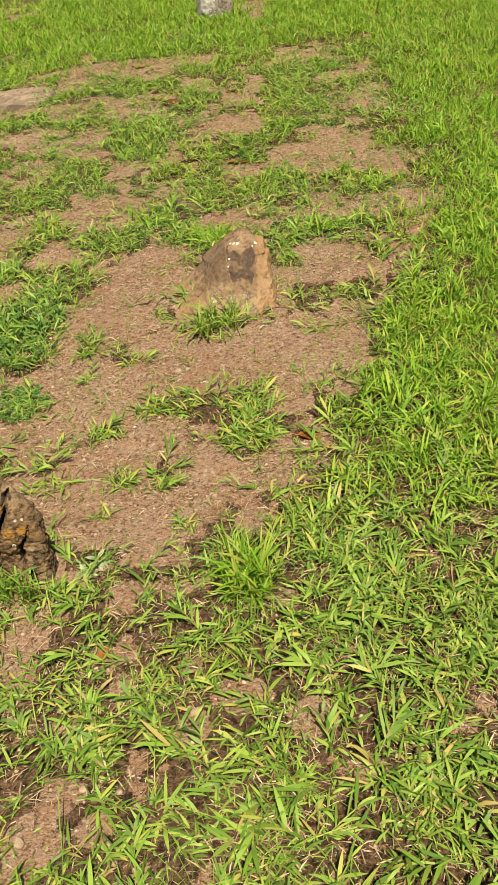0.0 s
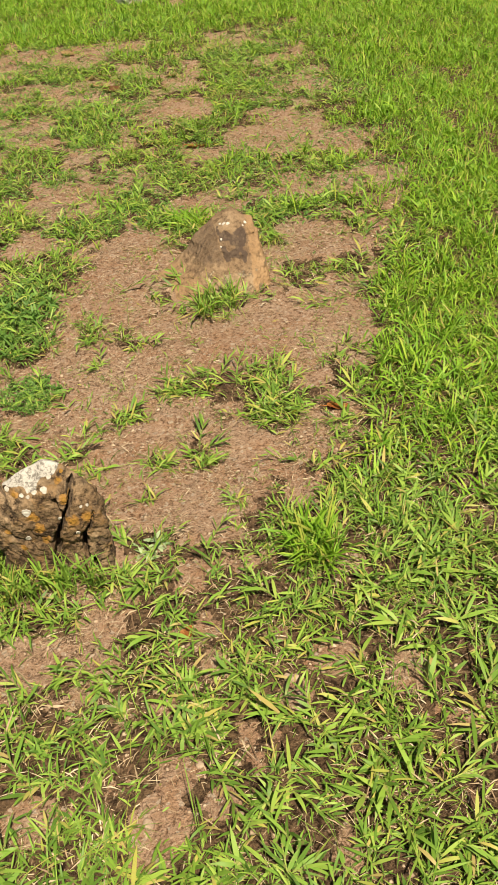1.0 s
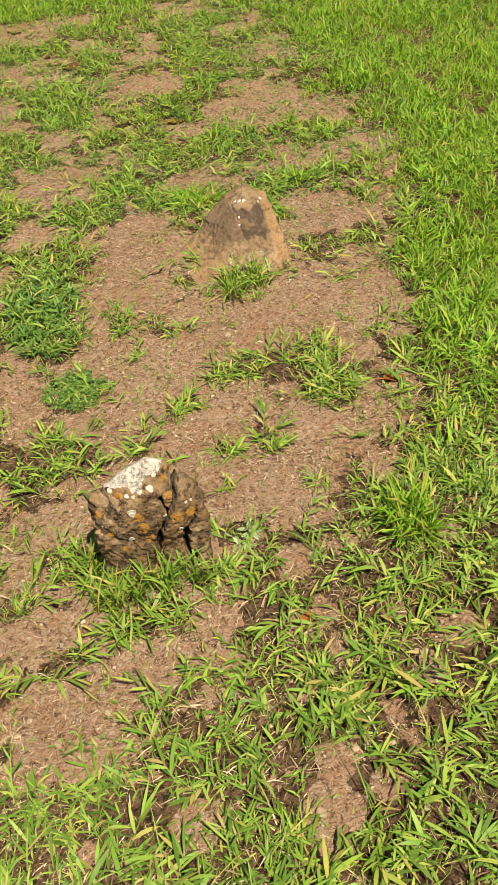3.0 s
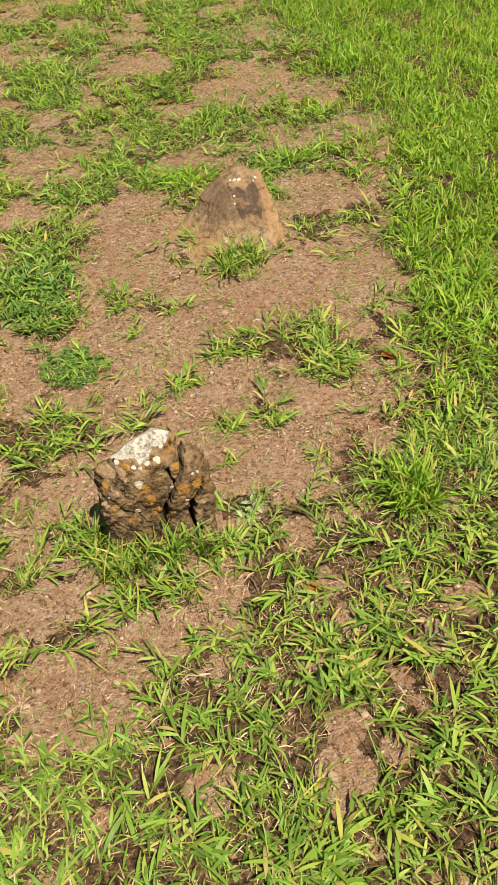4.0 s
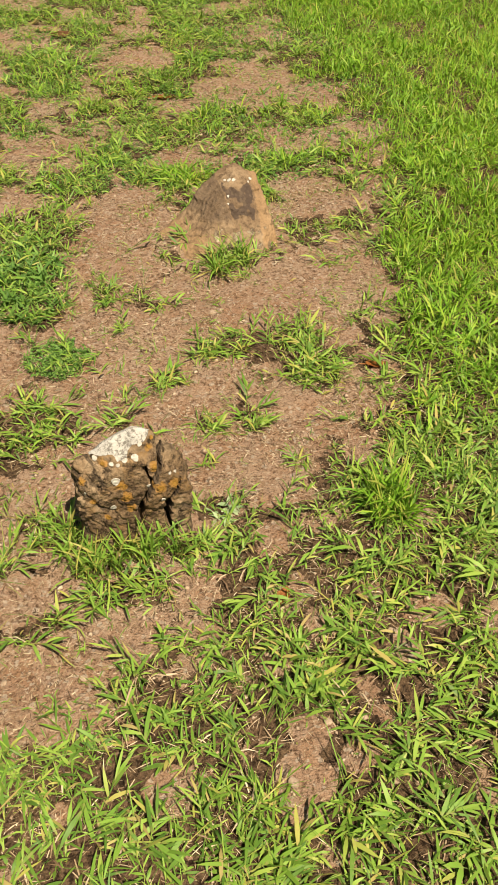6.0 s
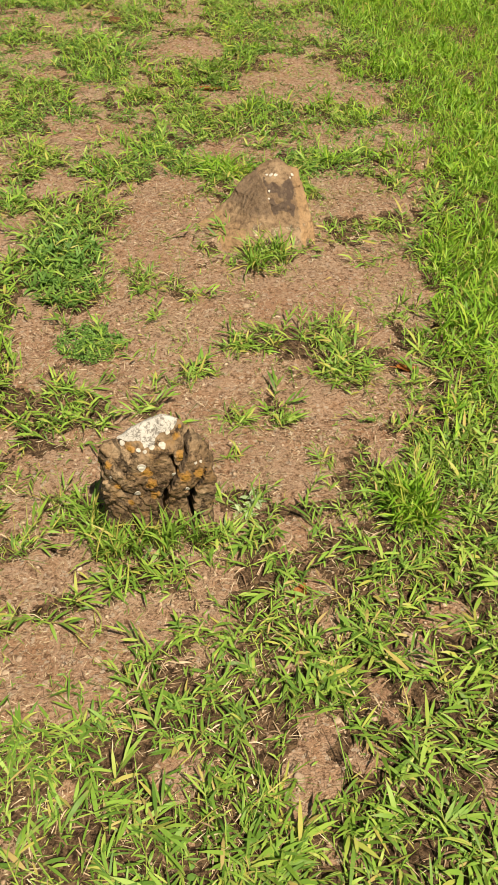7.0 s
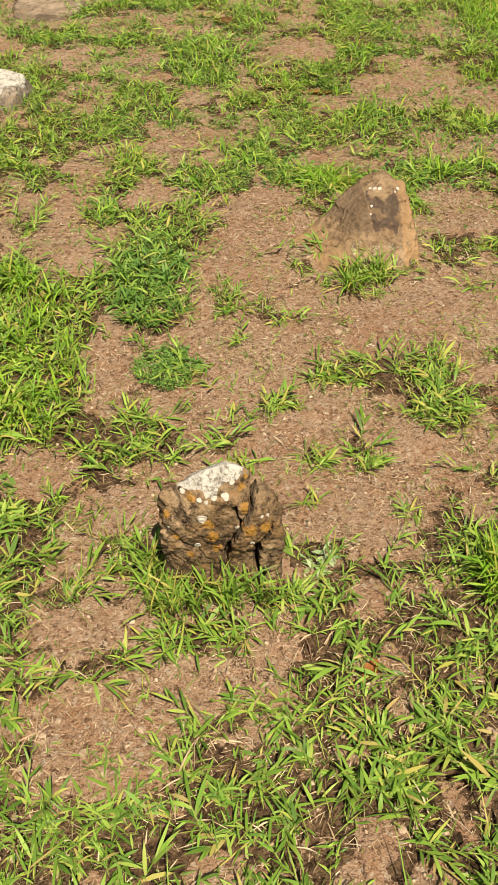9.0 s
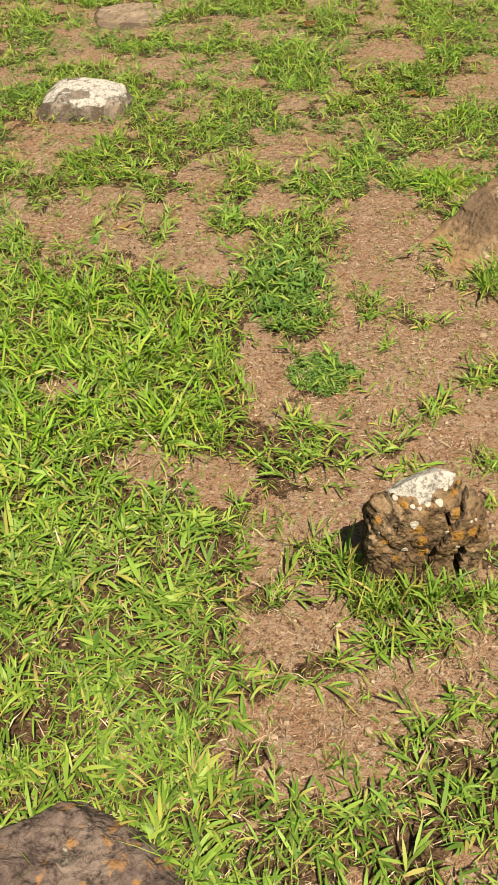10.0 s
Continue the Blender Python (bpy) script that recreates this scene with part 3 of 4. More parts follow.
# ---- litter on the soil ----
def build_litter():
    rng = np.random.RandomState(33)
    x, y = scatter(400000, -2.2, 1.6, 0.45, 5.6, rng)
    keep = rng.rand(len(x)) < (1.05 - 0.95 * turf(x, y)) * smooth(0.15, 0.7, noise2(x, y, 0.13, 41)) * np.where(y > 3.0, 0.4, 1) * (0.35 + 0.9 * smooth(0.3, 0.6, noise2(x, y, 0.38, 43)))
    x, y = x[keep], y[keep]
    n = len(x)
    base = np.stack([x, y, ground_height(x, y) + rng.uniform(0.001, 0.007, n)], 1)
    v, q, t, a = blades(base, rng.uniform(0, 6.283, n), np.radians(rng.normal(2, 7, n)), np.radians(rng.normal(0, 14, n)),
                        0.004 + 0.026 * rng.rand(n) ** 2.5, rng.uniform(0.0007, 0.0020, n), rng.normal(0, 0.6, n), fine=False)
    tagged(new("straw", raw_mesh("straw", v, q, t, STRAW)), "scattered dry straw and dead grass bits on soil", "straw", kind="stuff")
    x, y = scatter(80000, -2.2, 1.6, 0.45, 5.6, rng)
    keep = rng.rand(len(x)) < (1.02 - turf(x, y)) * np.where(y > 3.2, 0.5, 1) * (0.25 + 0.75 * noise2(x, y, 0.2, 42))
    x, y = x[keep], y[keep]
    n = len(x)
    size = 0.0013 + 0.0060 * rng.rand(n) ** 4.5
    ball = np.array([(1, 0, 0), (0, 1, 0), (-1, 0, 0), (0, -1, 0), (0, 0, 1), (0, 0, -1)], float)
    v = ball[None] * size[:, None, None] * rng.uniform(0.55, 1.2, (n, 6, 1)) * np.array([1.1, 1.0, 0.6])
    ca, sa_ = np.cos(rng.uniform(0, 6.28, n)), np.sin(rng.uniform(0, 6.28, n))
    v = np.stack([v[..., 0] * ca[:, None] - v[..., 1] * sa_[:, None], v[..., 0] * sa_[:, None] + v[..., 1] * ca[:, None], v[..., 2]], 2)
    v = v + np.stack([x, y, ground_height(x, y) + size * 0.25], 1)[:, None]
    o = (np.arange(n) * 6)[:, None]
    t = np.concatenate([o + np.array(f) for f in ((0, 1, 4), (1, 2, 4), (2, 3, 4), (3, 0, 4), (1, 0, 5), (2, 1, 5), (3, 2, 5), (0, 3, 5))])
    tagged(new("grit", raw_mesh("grit", v.reshape(-1, 3), [], t, GRIT)), "pale quartz grit and small pebbles in soil", "gravel", kind="stuff")


build_litter()


# ---- stones ----
def block(n):
    """A unit cube, -1 to 1, cut into n x n quads a side: vertices and quads."""
    g = np.linspace(-1, 1, n + 1)
    a, b = [m.ravel() for m in np.meshgrid(g, g)]
    one = np.ones_like(a)
    cell = (np.arange(n)[:, None] * (n + 1) + np.arange(n)).ravel()
    quad = np.stack([cell, cell + 1, cell + n + 2, cell + n + 1], 1)
    vs, qs = [], []
    for k, (p, flip) in enumerate([((a, b, one), 0), ((a, b, -one), 1), ((one, a, b), 0), ((-one, a, b), 1), ((b, one, a), 0), ((b, -one, a), 1)]):
        vs.append(np.stack(p, 1))
        qs.append((quad[:, ::-1] if flip else quad) + k * len(a))
    v, q = np.concatenate(vs), np.concatenate(qs)
    key, first, inverse = np.unique(np.round(v * 1e5).astype(np.int64), axis=0, return_index=True, return_inverse=True)
    return v[first], inverse.ravel()[q]


def rounded(v, power):
    s = (np.abs(v) ** power).sum(1) ** (-1.0 / power)
    return v * s[:, None]


def roughen(v, centre, amounts, seed):
    """Push vertices out from a centre by several sizes of noise."""
    way = v - np.array(centre)
    way = way / np.maximum(np.linalg.norm(way, axis=1), 1e-6)[:, None]
    d = 0
    for k, (size, amount) in enumerate(amounts):
        d = d + amount * (noise3(v[:, 0], v[:, 1], v[:, 2], size, seed + k) - 0.5)
    return v + way * d[:, None]


def chipped(p, centre, count, share, seed):
    """Knock flat facets off the corners of a stone."""
    rng = np.random.RandomState(seed)
    for k in range(count):
        way = rng.normal(0, 1, 3)
        way[2] = abs(way[2])
        way[1] = -abs(way[1]) if k % 3 else way[1]
        way /= np.linalg.norm(way)
        d = (p - np.array(centre)) @ way
        p = p - np.outer(np.maximum(d - np.quantile(d, share), 0) * 0.85, way)
    return p


def near_line(x, z, line):
    """Distance to a bent line in the x-z plane."""
    best = np.full(len(x), 9.0)
    for (ax, az), (bx, bz) in zip(line, line[1:]):
        dx, dz = bx - ax, bz - az
        t = np.clip(((x - ax) * dx + (z - az) * dz) / (dx * dx + dz * dz), 0, 1)
        best = np.minimum(best, np.hypot(x - ax - t * dx, z - az - t * dz))
    return best


def lichen(stone, tree, name, material_, x, z, r, seed, label=""):
    """A thin crusty rosette laid on a stone, where a line along y meets it at that x and z."""
    rng = np.random.RandomState(seed)
    middle = tree.ray_cast(Vector((x, -1, z)), Vector((0, 1, 0)))[0]
    if middle is None:
        return
    near = [tree.find_nearest(middle + Vector((dx, 0, dz)) * r) for dx, dz in ((0, 0), (1, 0), (-1, 0), (0, 1), (0, -1))]
    out = sum((h[1] for h in near), Vector((0, -0.5, 0.3))).normalized()
    u = out.cross(Vector((0, 0, 1))).normalized()
    w = out.cross(u)
    bm = bmesh.new()
    turn = np.arange(22) * 2 * math.pi / 22
    rim = r * (1 + 0.10 * np.sin(2 * turn + rng.uniform(0, 6)) + 0.08 * np.sin(3 * turn + rng.uniform(0, 6)) + rng.uniform(-0.06, 0.06, 22))
    rows = []
    for f in (0.05, 0.35, 0.65, 0.9, 1.0):
        row = []
        for k in range(22):
            a = turn[k]
            start = middle + out * 0.012 + (u * math.cos(a) + w * math.sin(a)) * rim[k] * f
            hit = tree.ray_cast(start, -out, 0.03)
            if hit[0] is None:
                bm.free()
                return
            row.append(bm.verts.new(hit[0] + out * (0.0014 if f < 0.95 else -0.0010)))
        rows.append(row)
    bm.faces.new(rows[0])
    for ra, rb in zip(rows, rows[1:]):
        for k in range(22):
            bm.faces.new((ra[k], ra[(k + 1) % 22], rb[(k + 1) % 22], rb[k]))
    bmesh.ops.recalc_face_normals(bm, faces=bm.faces)
    me = bpy.data.meshes.new(name)
    bm.to_mesh(me)
    bm.free()
    me.materials.append(material_)
    part(name, me, stone, label)


def tree_of(v, q):
    return BVHTree.FromPolygons([tuple(p) for p in v], [tuple(f) for f in q])


def facing(p, q):
    """Unit normals of the vertices."""
    f = np.cross(p[q[:, 2]] - p[q[:, 0]], p[q[:, 3]] - p[q[:, 1]])
    n = np.zeros_like(p)
    for k in range(4):
        np.add.at(n, q[:, k], f)
    return n / np.maximum(np.linalg.norm(n, axis=1), 1e-9)[:, None]


def cut_block(n_, centre, planes, stretch, sharp=22):
    """A stone bounded by flat faces with softened edges: planes are (outward normal, a point on it)."""
    v, q = block(n_)
    d = v * np.array(stretch)
    d = d / np.linalg.norm(d, axis=1)[:, None]
    total = 0
    for normal, at in planes:
        w = np.array(normal, float)
        w /= np.linalg.norm(w)
        reach = (np.array(at) - np.array(centre)) @ w
        total = total + np.maximum(d @ w / reach, 0) ** sharp
    return np.array(centre) + d * (total ** (-1.0 / sharp))[:, None], q


def cracked_stone():
    v, q = block(120)
    n = rounded(v, 16)
    s = np.clip((n[:, 2] + 1) / 2, 0, 1)
    x = n[:, 0] * np.where(n[:, 0] < 0, 0.122 - 0.008 * (1 - s) ** 2, 0.125 - 0.003 * (1 - s))
    top = np.interp(x, [-0.126, -0.120, -0.110, -0.089, -0.072, -0.036, 0.012, 0.054, 0.087, 0.113, 0.124, 0.129], [0.185, 0.222, 0.243, 0.252, 0.262, 0.288, 0.310, 0.292, 0.258, 0.222, 0.185, 0.150])
    half = 0.050 - 0.006 * s
    half = np.where(n[:, 1] > 0, half * (1 - 0.95 * smooth(0.25, 1.0, n[:, 0])), half)
    y = n[:, 1] * half + 0.012 * np.abs(n[:, 0]) ** 4 * (n[:, 1] < 0)
    z = s * (top + 0.04) - 0.04
    # the crown is bevelled towards the front
    z = z - smooth(0.6, 1.0, s) * (0.052 * smooth(0.010, -0.044, y) + 0.030 * smooth(0.0, 0.045, y) + 0.006)
    p = np.stack([x, y, z], 1)
    p = roughen(p, (0, 0.01, 0.12), [(0.09, 0.010), (0.035, 0.007)], 3)
    crown = smooth(0.215, 0.26, p[:, 2] + 0.5 * p[:, 1]) * smooth(0.065, 0.05, p[:, 0])
    slant = 0.75 * p[:, 2] + 0.8 * p[:, 0]
    bands = noise3(slant, p[:, 1] * 0.4, (p[:, 0] - p[:, 2]) * 0.18, 0.011, 34) - 0.5
    rugged = (1 - np.abs(noise3(slant, p[:, 1], 0.45 * (p[:, 2] - p[:, 0]), 0.026, 31) - 0.5) * 2) ** 4
    rifts = (1 - np.abs(noise3(p[:, 0] * 1.2, p[:, 1], p[:, 2] * 0.7, 0.016, 35) - 0.5) * 2) ** 4
    fine = noise3(p[:, 0], p[:, 1], p[:, 2], 0.014, 32) - 0.5
    tiny = noise3(p[:, 0], p[:, 1], p[:, 2], 0.0065, 33) - 0.5
    flank = smooth(-0.035, -0.075, p[:, 0]) + 0.6 * smooth(0.07, 0.10, p[:, 0])
    way = p - np.array([0, 0.01, 0.12])
    way = way / np.linalg.norm(way, axis=1)[:, None]
    depth = -0.0035 * rugged - 0.0030 * rifts + 0.003 * fine + 0.0050 * tiny + flank * (0.006 * bands - 0.004 * rugged)
    p = p + way * ((1 - 0.75 * crown) * depth)[:, None]
    front = smooth(0.012, -0.028, p[:, 1])
    wobx = p[:, 0] + 0.008 * (noise3(p[:, 0] * 0, p[:, 1] * 0, p[:, 2], 0.014, 50) - 0.5) + 0.006 * (noise3(p[:, 0], p[:, 1], p[:, 2], 0.008, 54) - 0.5)
    crack_a = near_line(wobx, p[:, 2], [(0.083, 0.272), (0.072, 0.260), (0.058, 0.244), (0.060, 0.226), (0.051, 0.206), (0.041, 0.181), (0.031, 0.161), (0.016, 0.130), (0.009, 0.097), (0.007, 0.073), (0.000, 0.030)])
    crack_b = near_line(wobx, p[:, 2], [(0.100, 0.175), (0.088, 0.145), (0.071, 0.120), (0.067, 0.091), (0.069, 0.060), (0.080, 0.026), (0.083, 0.0)])
    crack_c = near_line(wobx, p[:, 2], [(0.027, 0.228), (0.033, 0.200), (0.040, 0.184)])
    gap = 0.5 + 0.5 * smooth(0.25, 0.5, noise3(p[:, 0], p[:, 1], p[:, 2], 0.028, 52))
    low_a = 0.75 + 0.75 * smooth(0.155, 0.12, p[:, 2])
    low_b = 0.35 + 1.0 * smooth(0.15, 0.115, p[:, 2])
    cut = smooth(0.0058, 0.0034, crack_a / low_a) * 0.055 + smooth(0.0056, 0.0032, crack_b / low_b) * 0.050 + smooth(0.0042, 0.0022, crack_c) * 0.030
    p[:, 1] += front * cut * gap
    # the piece between the cracks stands a little back at its foot
    p[:, 1] += front * 0.010 * smooth(0.006, 0.014, p[:, 0]) * smooth(0.075, 0.066, p[:, 0]) * smooth(0.15, 0.08, p[:, 2])
    rim = noise3(p[:, 0], p[:, 1], p[:, 2], 0.02, 81) - 0.5
    edge = np.interp(p[:, 0], [-0.074, -0.059, -0.042, -0.033, -0.026, -0.006, -0.002, 0.007, 0.033, 0.045, 0.052], [0.276, 0.264, 0.271, 0.264, 0.243, 0.249, 0.271, 0.285, 0.292, 0.312, 0.34])
    seen = p[:, 2] + 0.93 * (p[:, 1] + 0.03) - edge + 0.008 * rim + 0.006 * tiny
    crust = smooth(-0.006, 0.006, seen) * smooth(0.060, 0.050, p[:, 0]) * smooth(-0.088, -0.078, p[:, 0] + 0.01 * rim)
    spots = [(0.047, 0.224, 0.0115), (-0.027, 0.192, 0.0110), (-0.019, 0.186, 0.0090), (-0.015, 0.157, 0.0140), (-0.009, 0.122, 0.0115), (-0.056, 0.240, 0.0095), (0.041, 0.262, 0.0080), (0.056, 0.165, 0.0150), (0.087, 0.170, 0.0140), (0.049, 0.276, 0.0080), (-0.085, 0.150, 0.0080), (-0.060, 0.105, 0.0090), (-0.104, 0.200, 0.0090)]
    warm = 0.30 * smooth(0.45, 0.7, noise3(p[:, 0], p[:, 1], p[:, 2], 0.03, 91))
    for lx, lz, r in spots:
        warm = np.maximum(warm, 0.66 * front * smooth(1.25, 0.65, np.hypot(p[:, 0] - lx, p[:, 2] - lz) / r + 0.7 * tiny + 0.4 * fine))
    # random grime, with shade put into the colour of cracks and band hollows
    grime_shade = 0.32 * smooth(0.38, 0.7, 0.5 * noise3(p[:, 0], p[:, 1], p[:, 2], 0.05, 95) + 0.5 * noise3(p[:, 0], p[:, 1], p[:, 2], 0.017, 96)) + 0.5 * smooth(0.009, 0.004, np.minimum(crack_a, crack_b)) * front + 0.45 * flank * smooth(0.55, 0.35, bands + 0.5)
    me = raw_mesh("cracked_stone", p, q, [], ROCK_BROWN, [("crust", crust * 0.72), ("stain", grime_shade), ("warm", warm)])
    ob = tagged(new("cracked_stone", me), "upright brown fieldstone, deeply cracked, with white and orange lichen", "stone")
    ob.matrix_world = pose(-0.564, 1.414, 0)
    tree = tree_of(p, q)
    white = [(0.010, 0.253, 0.0080), (-0.035, 0.205, 0.0098), (-0.070, 0.246, 0.0060), (-0.039, 0.241, 0.0050), (-0.026, 0.238, 0.0044), (-0.011, 0.246, 0.0056),
             (-0.047, 0.130, 0.0066), (0.023, 0.272, 0.0052), (0.053, 0.190, 0.0044), (0.090, 0.194, 0.0036), (0.078, 0.199, 0.0034), (0.032, 0.180, 0.0052), (0.060, 0.128, 0.0045), (-0.100, 0.176, 0.0028)]
    for k, (lx, lz, r) in enumerate(white):
        lichen(ob, tree, "white_lichen", LICHEN_WHITE, lx, lz, r, 100 + k, "round pale white lichen rosette")
    for k, (lx, lz, r) in enumerate(spots):
        lichen(ob, tree, "orange_lichen", LICHEN_ORANGE, lx, lz, r * 0.55, 140 + k, "rusty orange lichen patch")


def wedge_stone():
    p, q = cut_block(96, (0.09, 0.11, 0.03), [
        ((-0.12, -1.0, 1.05), (0.08, -0.072, 0.0)),      # front
        ((-0.10, -1.0, 0.30), (0.08, -0.078, 0.0)),      # foot of the front
        ((-0.25, -0.22, 1.0), (0.080, 0.15, 0.174)),     # crown
        ((0.22, -0.20, 1.0), (0.13, 0.15, 0.174)),
        ((-0.60, 0.55, 0.455), (0.040, 0.19, 0.166)),    # back of the sloping side
        ((-0.66, -0.27, 0.70), (-0.055, 0.115, 0.058)),  # side that slopes down to the soil
        ((0.80, -0.50, 0.33), (0.210, 0.01, -0.02)),     # flank
        ((1.0, 0.0, 0.22), (0.216, 0.0, 0.0)),
        ((0.55, 0.75, 0.35), (0.170, 0.172, 0.152)),     # back of the flank
        ((0.0, 1.0, 0.5), (0.0, 0.295, 0.0)),
        ((-1.0, 0.0, 0.4), (-0.20, 0.0, 0.0)),
        ((0.0, 0.0, -1.0), (0.0, 0.0, -0.06))], (1.5, 1.3, 0.9), 24)
    p = roughen(p, (0.05, 0.17, 0.02), [(0.10, 0.012), (0.045, 0.010), (0.020, 0.007), (0.008, 0.004)], 13)
    p = chipped(p, (0.05, 0.12, 0.03), 12, 0.975, 71)
    # the foot spreads into the soil
    toe = smooth(0.06, -0.02, p[:, 2]) * smooth(0.03, -0.06, p[:, 0])
    p[:, 0] -= 0.050 * toe
    p[:, 1] -= 0.025 * toe
    p[:, 1] -= 0.018 * smooth(0.035, -0.02, p[:, 2]) * smooth(0.05, 0.0, p[:, 1])
    p = roughen(p, (0.05, 0.17, 0.02), [(0.03, 0.006), (0.012, 0.004)], 19)
    warp = 0.014 * (noise3(p[:, 0], p[:, 1], p[:, 2], 0.03, 64) - 0.5) + 0.012 * (noise3(p[:, 0], p[:, 1], p[:, 2], 0.011, 65) - 0.5)
    # flaked ledges across the face and a notch high on the flank
    for level, lean, deep in ((0.045, 0.10, 0.009), (0.075, -0.15, 0.005), (0.020, 0.05, 0.006)):
        step = p[:, 2] - level - 0.030 * (noise3(p[:, 0], p[:, 1] * 0, p[:, 2] * 0, 0.045, 18) - 0.5) - lean * (p[:, 0] - 0.08) + 0.5 * warp
        p[:, 1] -= deep * smooth(0.004, -0.004, step) * smooth(0.12, 0.06, p[:, 1])
    p[:, 0] -= 0.012 * smooth(0.010, 0.003, np.abs(p[:, 2] - 0.122 + 0.3 * warp)) * smooth(0.13, 0.16, p[:, 0])
    ridge = 0.046 + 0.26 * (0.15 - p[:, 2])
    face = smooth(ridge - 0.006, ridge + 0.006, p[:, 0] + 0.6 * warp)
    edge = p[:, 0] - (0.147 + 0.10 * np.maximum(0.06 - p[:, 2], 0)) + 0.8 * warp
    blotch = noise3(p[:, 0], p[:, 1], p[:, 2], 0.018, 66)
    stain = (0.35 + 0.55 * smooth(0.2, 0.6, blotch)) * face * smooth(0.004, -0.010, edge) * smooth(0.068, 0.090, p[:, 2] + 1.2 * warp) * smooth(0.156, 0.146, p[:, 2] + 0.6 * warp)
    # the sloping side is toned darker than the face, above its foot
    stain = np.maximum(stain, 0.40 * (1 - face) * smooth(0.04, 0.08, p[:, 2] + warp))
    warm = 0.36 * smooth(0.07, 0.02, p[:, 2] + warp) * smooth(0.04, -0.06, p[:, 0]) + 0.50 * smooth(-0.006, 0.010, edge) + 0.10 * smooth(0.06, 0.03, p[:, 2])
    crust = 0.50 * smooth(0.070, 0.045, p[:, 2] + 1.5 * warp) * smooth(0.35, 0.6, noise3(p[:, 0], p[:, 1], p[:, 2], 0.03, 61)) * smooth(-0.06, 0.0, p[:, 0])
    me = raw_mesh("wedge_stone", p, q, [], ROCK_TAN, [("crust", crust), ("stain", stain), ("warm", warm)])
    ob = tagged(new("wedge_stone", me), "leaning wedge-shaped tan sandstone with a dark stain, set in bare soil", "stone")
    ob.matrix_world = pose(-0.12, 2.62, 0)
    tree = tree_of(p, q)
    for k, (lx, lz, r) in enumerate([(0.076, 0.161, 0.0075), (0.090, 0.164, 0.0062), (0.064, 0.156, 0.0050), (0.150, 0.156, 0.0058), (0.140, 0.152, 0.0040), (0.060, 0.132, 0.0044), (0.056, 0.114, 0.0036)]):
        lichen(ob, tree, "white_lichen", LICHEN_WHITE, lx, lz, r, 200 + k, "small white lichen spot")


def dark_stone():
    p, q = cut_block(84, (0, 0, 0.0), [
        ((0.12, 0.10, 1.0), (0.0, 0.0, 0.078)),
        ((0.59, 0.81, 0.45), (0.13, 0.14, 0.0)),
        ((-0.45, 0.90, 0.35), (-0.10, 0.21, 0.0)),
        ((1.0, -0.1, 0.3), (0.24, 0.0, 0.0)),
        ((-1.0, -0.1, 0.4), (-0.26, 0.0, 0.0)),
        ((0.0, -1.0, 0.4), (0.0, -0.24, 0.0)),
        ((0.0, 0.0, -1.0), (0.0, 0.0, -0.06))], (1.4, 1.4, 0.8), 14)
    p = roughen(p, (0, 0, 0), [(0.14, 0.030), (0.06, 0.020), (0.025, 0.013), (0.010, 0.007)], 53)
    p = chipped(p, (0, 0, 0), 12, 0.96, 93)
    ridge = np.abs(noise3(p[:, 0], p[:, 1], p[:, 2], 0.045, 83) - 0.5) * 2
    p[:, 2] += smooth(0.0, 0.05, p[:, 2]) * 0.009 * (ridge - 0.5 + 0.9 * (noise3(p[:, 0], p[:, 1], p[:, 2], 0.018, 84) - 0.5))
    blot = noise3(p[:, 0], p[:, 1], p[:, 2], 0.05, 62)
    warm = 0.52 * smooth(0.62, 0.85, 0.75 * noise3(p[:, 0], p[:, 1], p[:, 2], 0.035, 69) + 0.35 * noise3(p[:, 0], p[:, 1], p[:, 2], 0.010, 70))
    me = raw_mesh("dark_stone", p, q, [], ROCK_DARK, [("crust", 0.46 * smooth(0.5, 0.75, 0.7 * blot + 0.3 * noise3(p[:, 0], p[:, 1], p[:, 2], 0.014, 63))), ("stain", 0.32 * smooth(0.5, 0.7, noise3(p[:, 0], p[:, 1], p[:, 2], 0.06, 65))), ("warm", warm)])
    ob = tagged(new("dark_stone", me), "low dark purplish-brown rock with rusty lichen, half-buried in grass", "stone")
    ob.matrix_world = pose(-1.225, 0.735, 0)


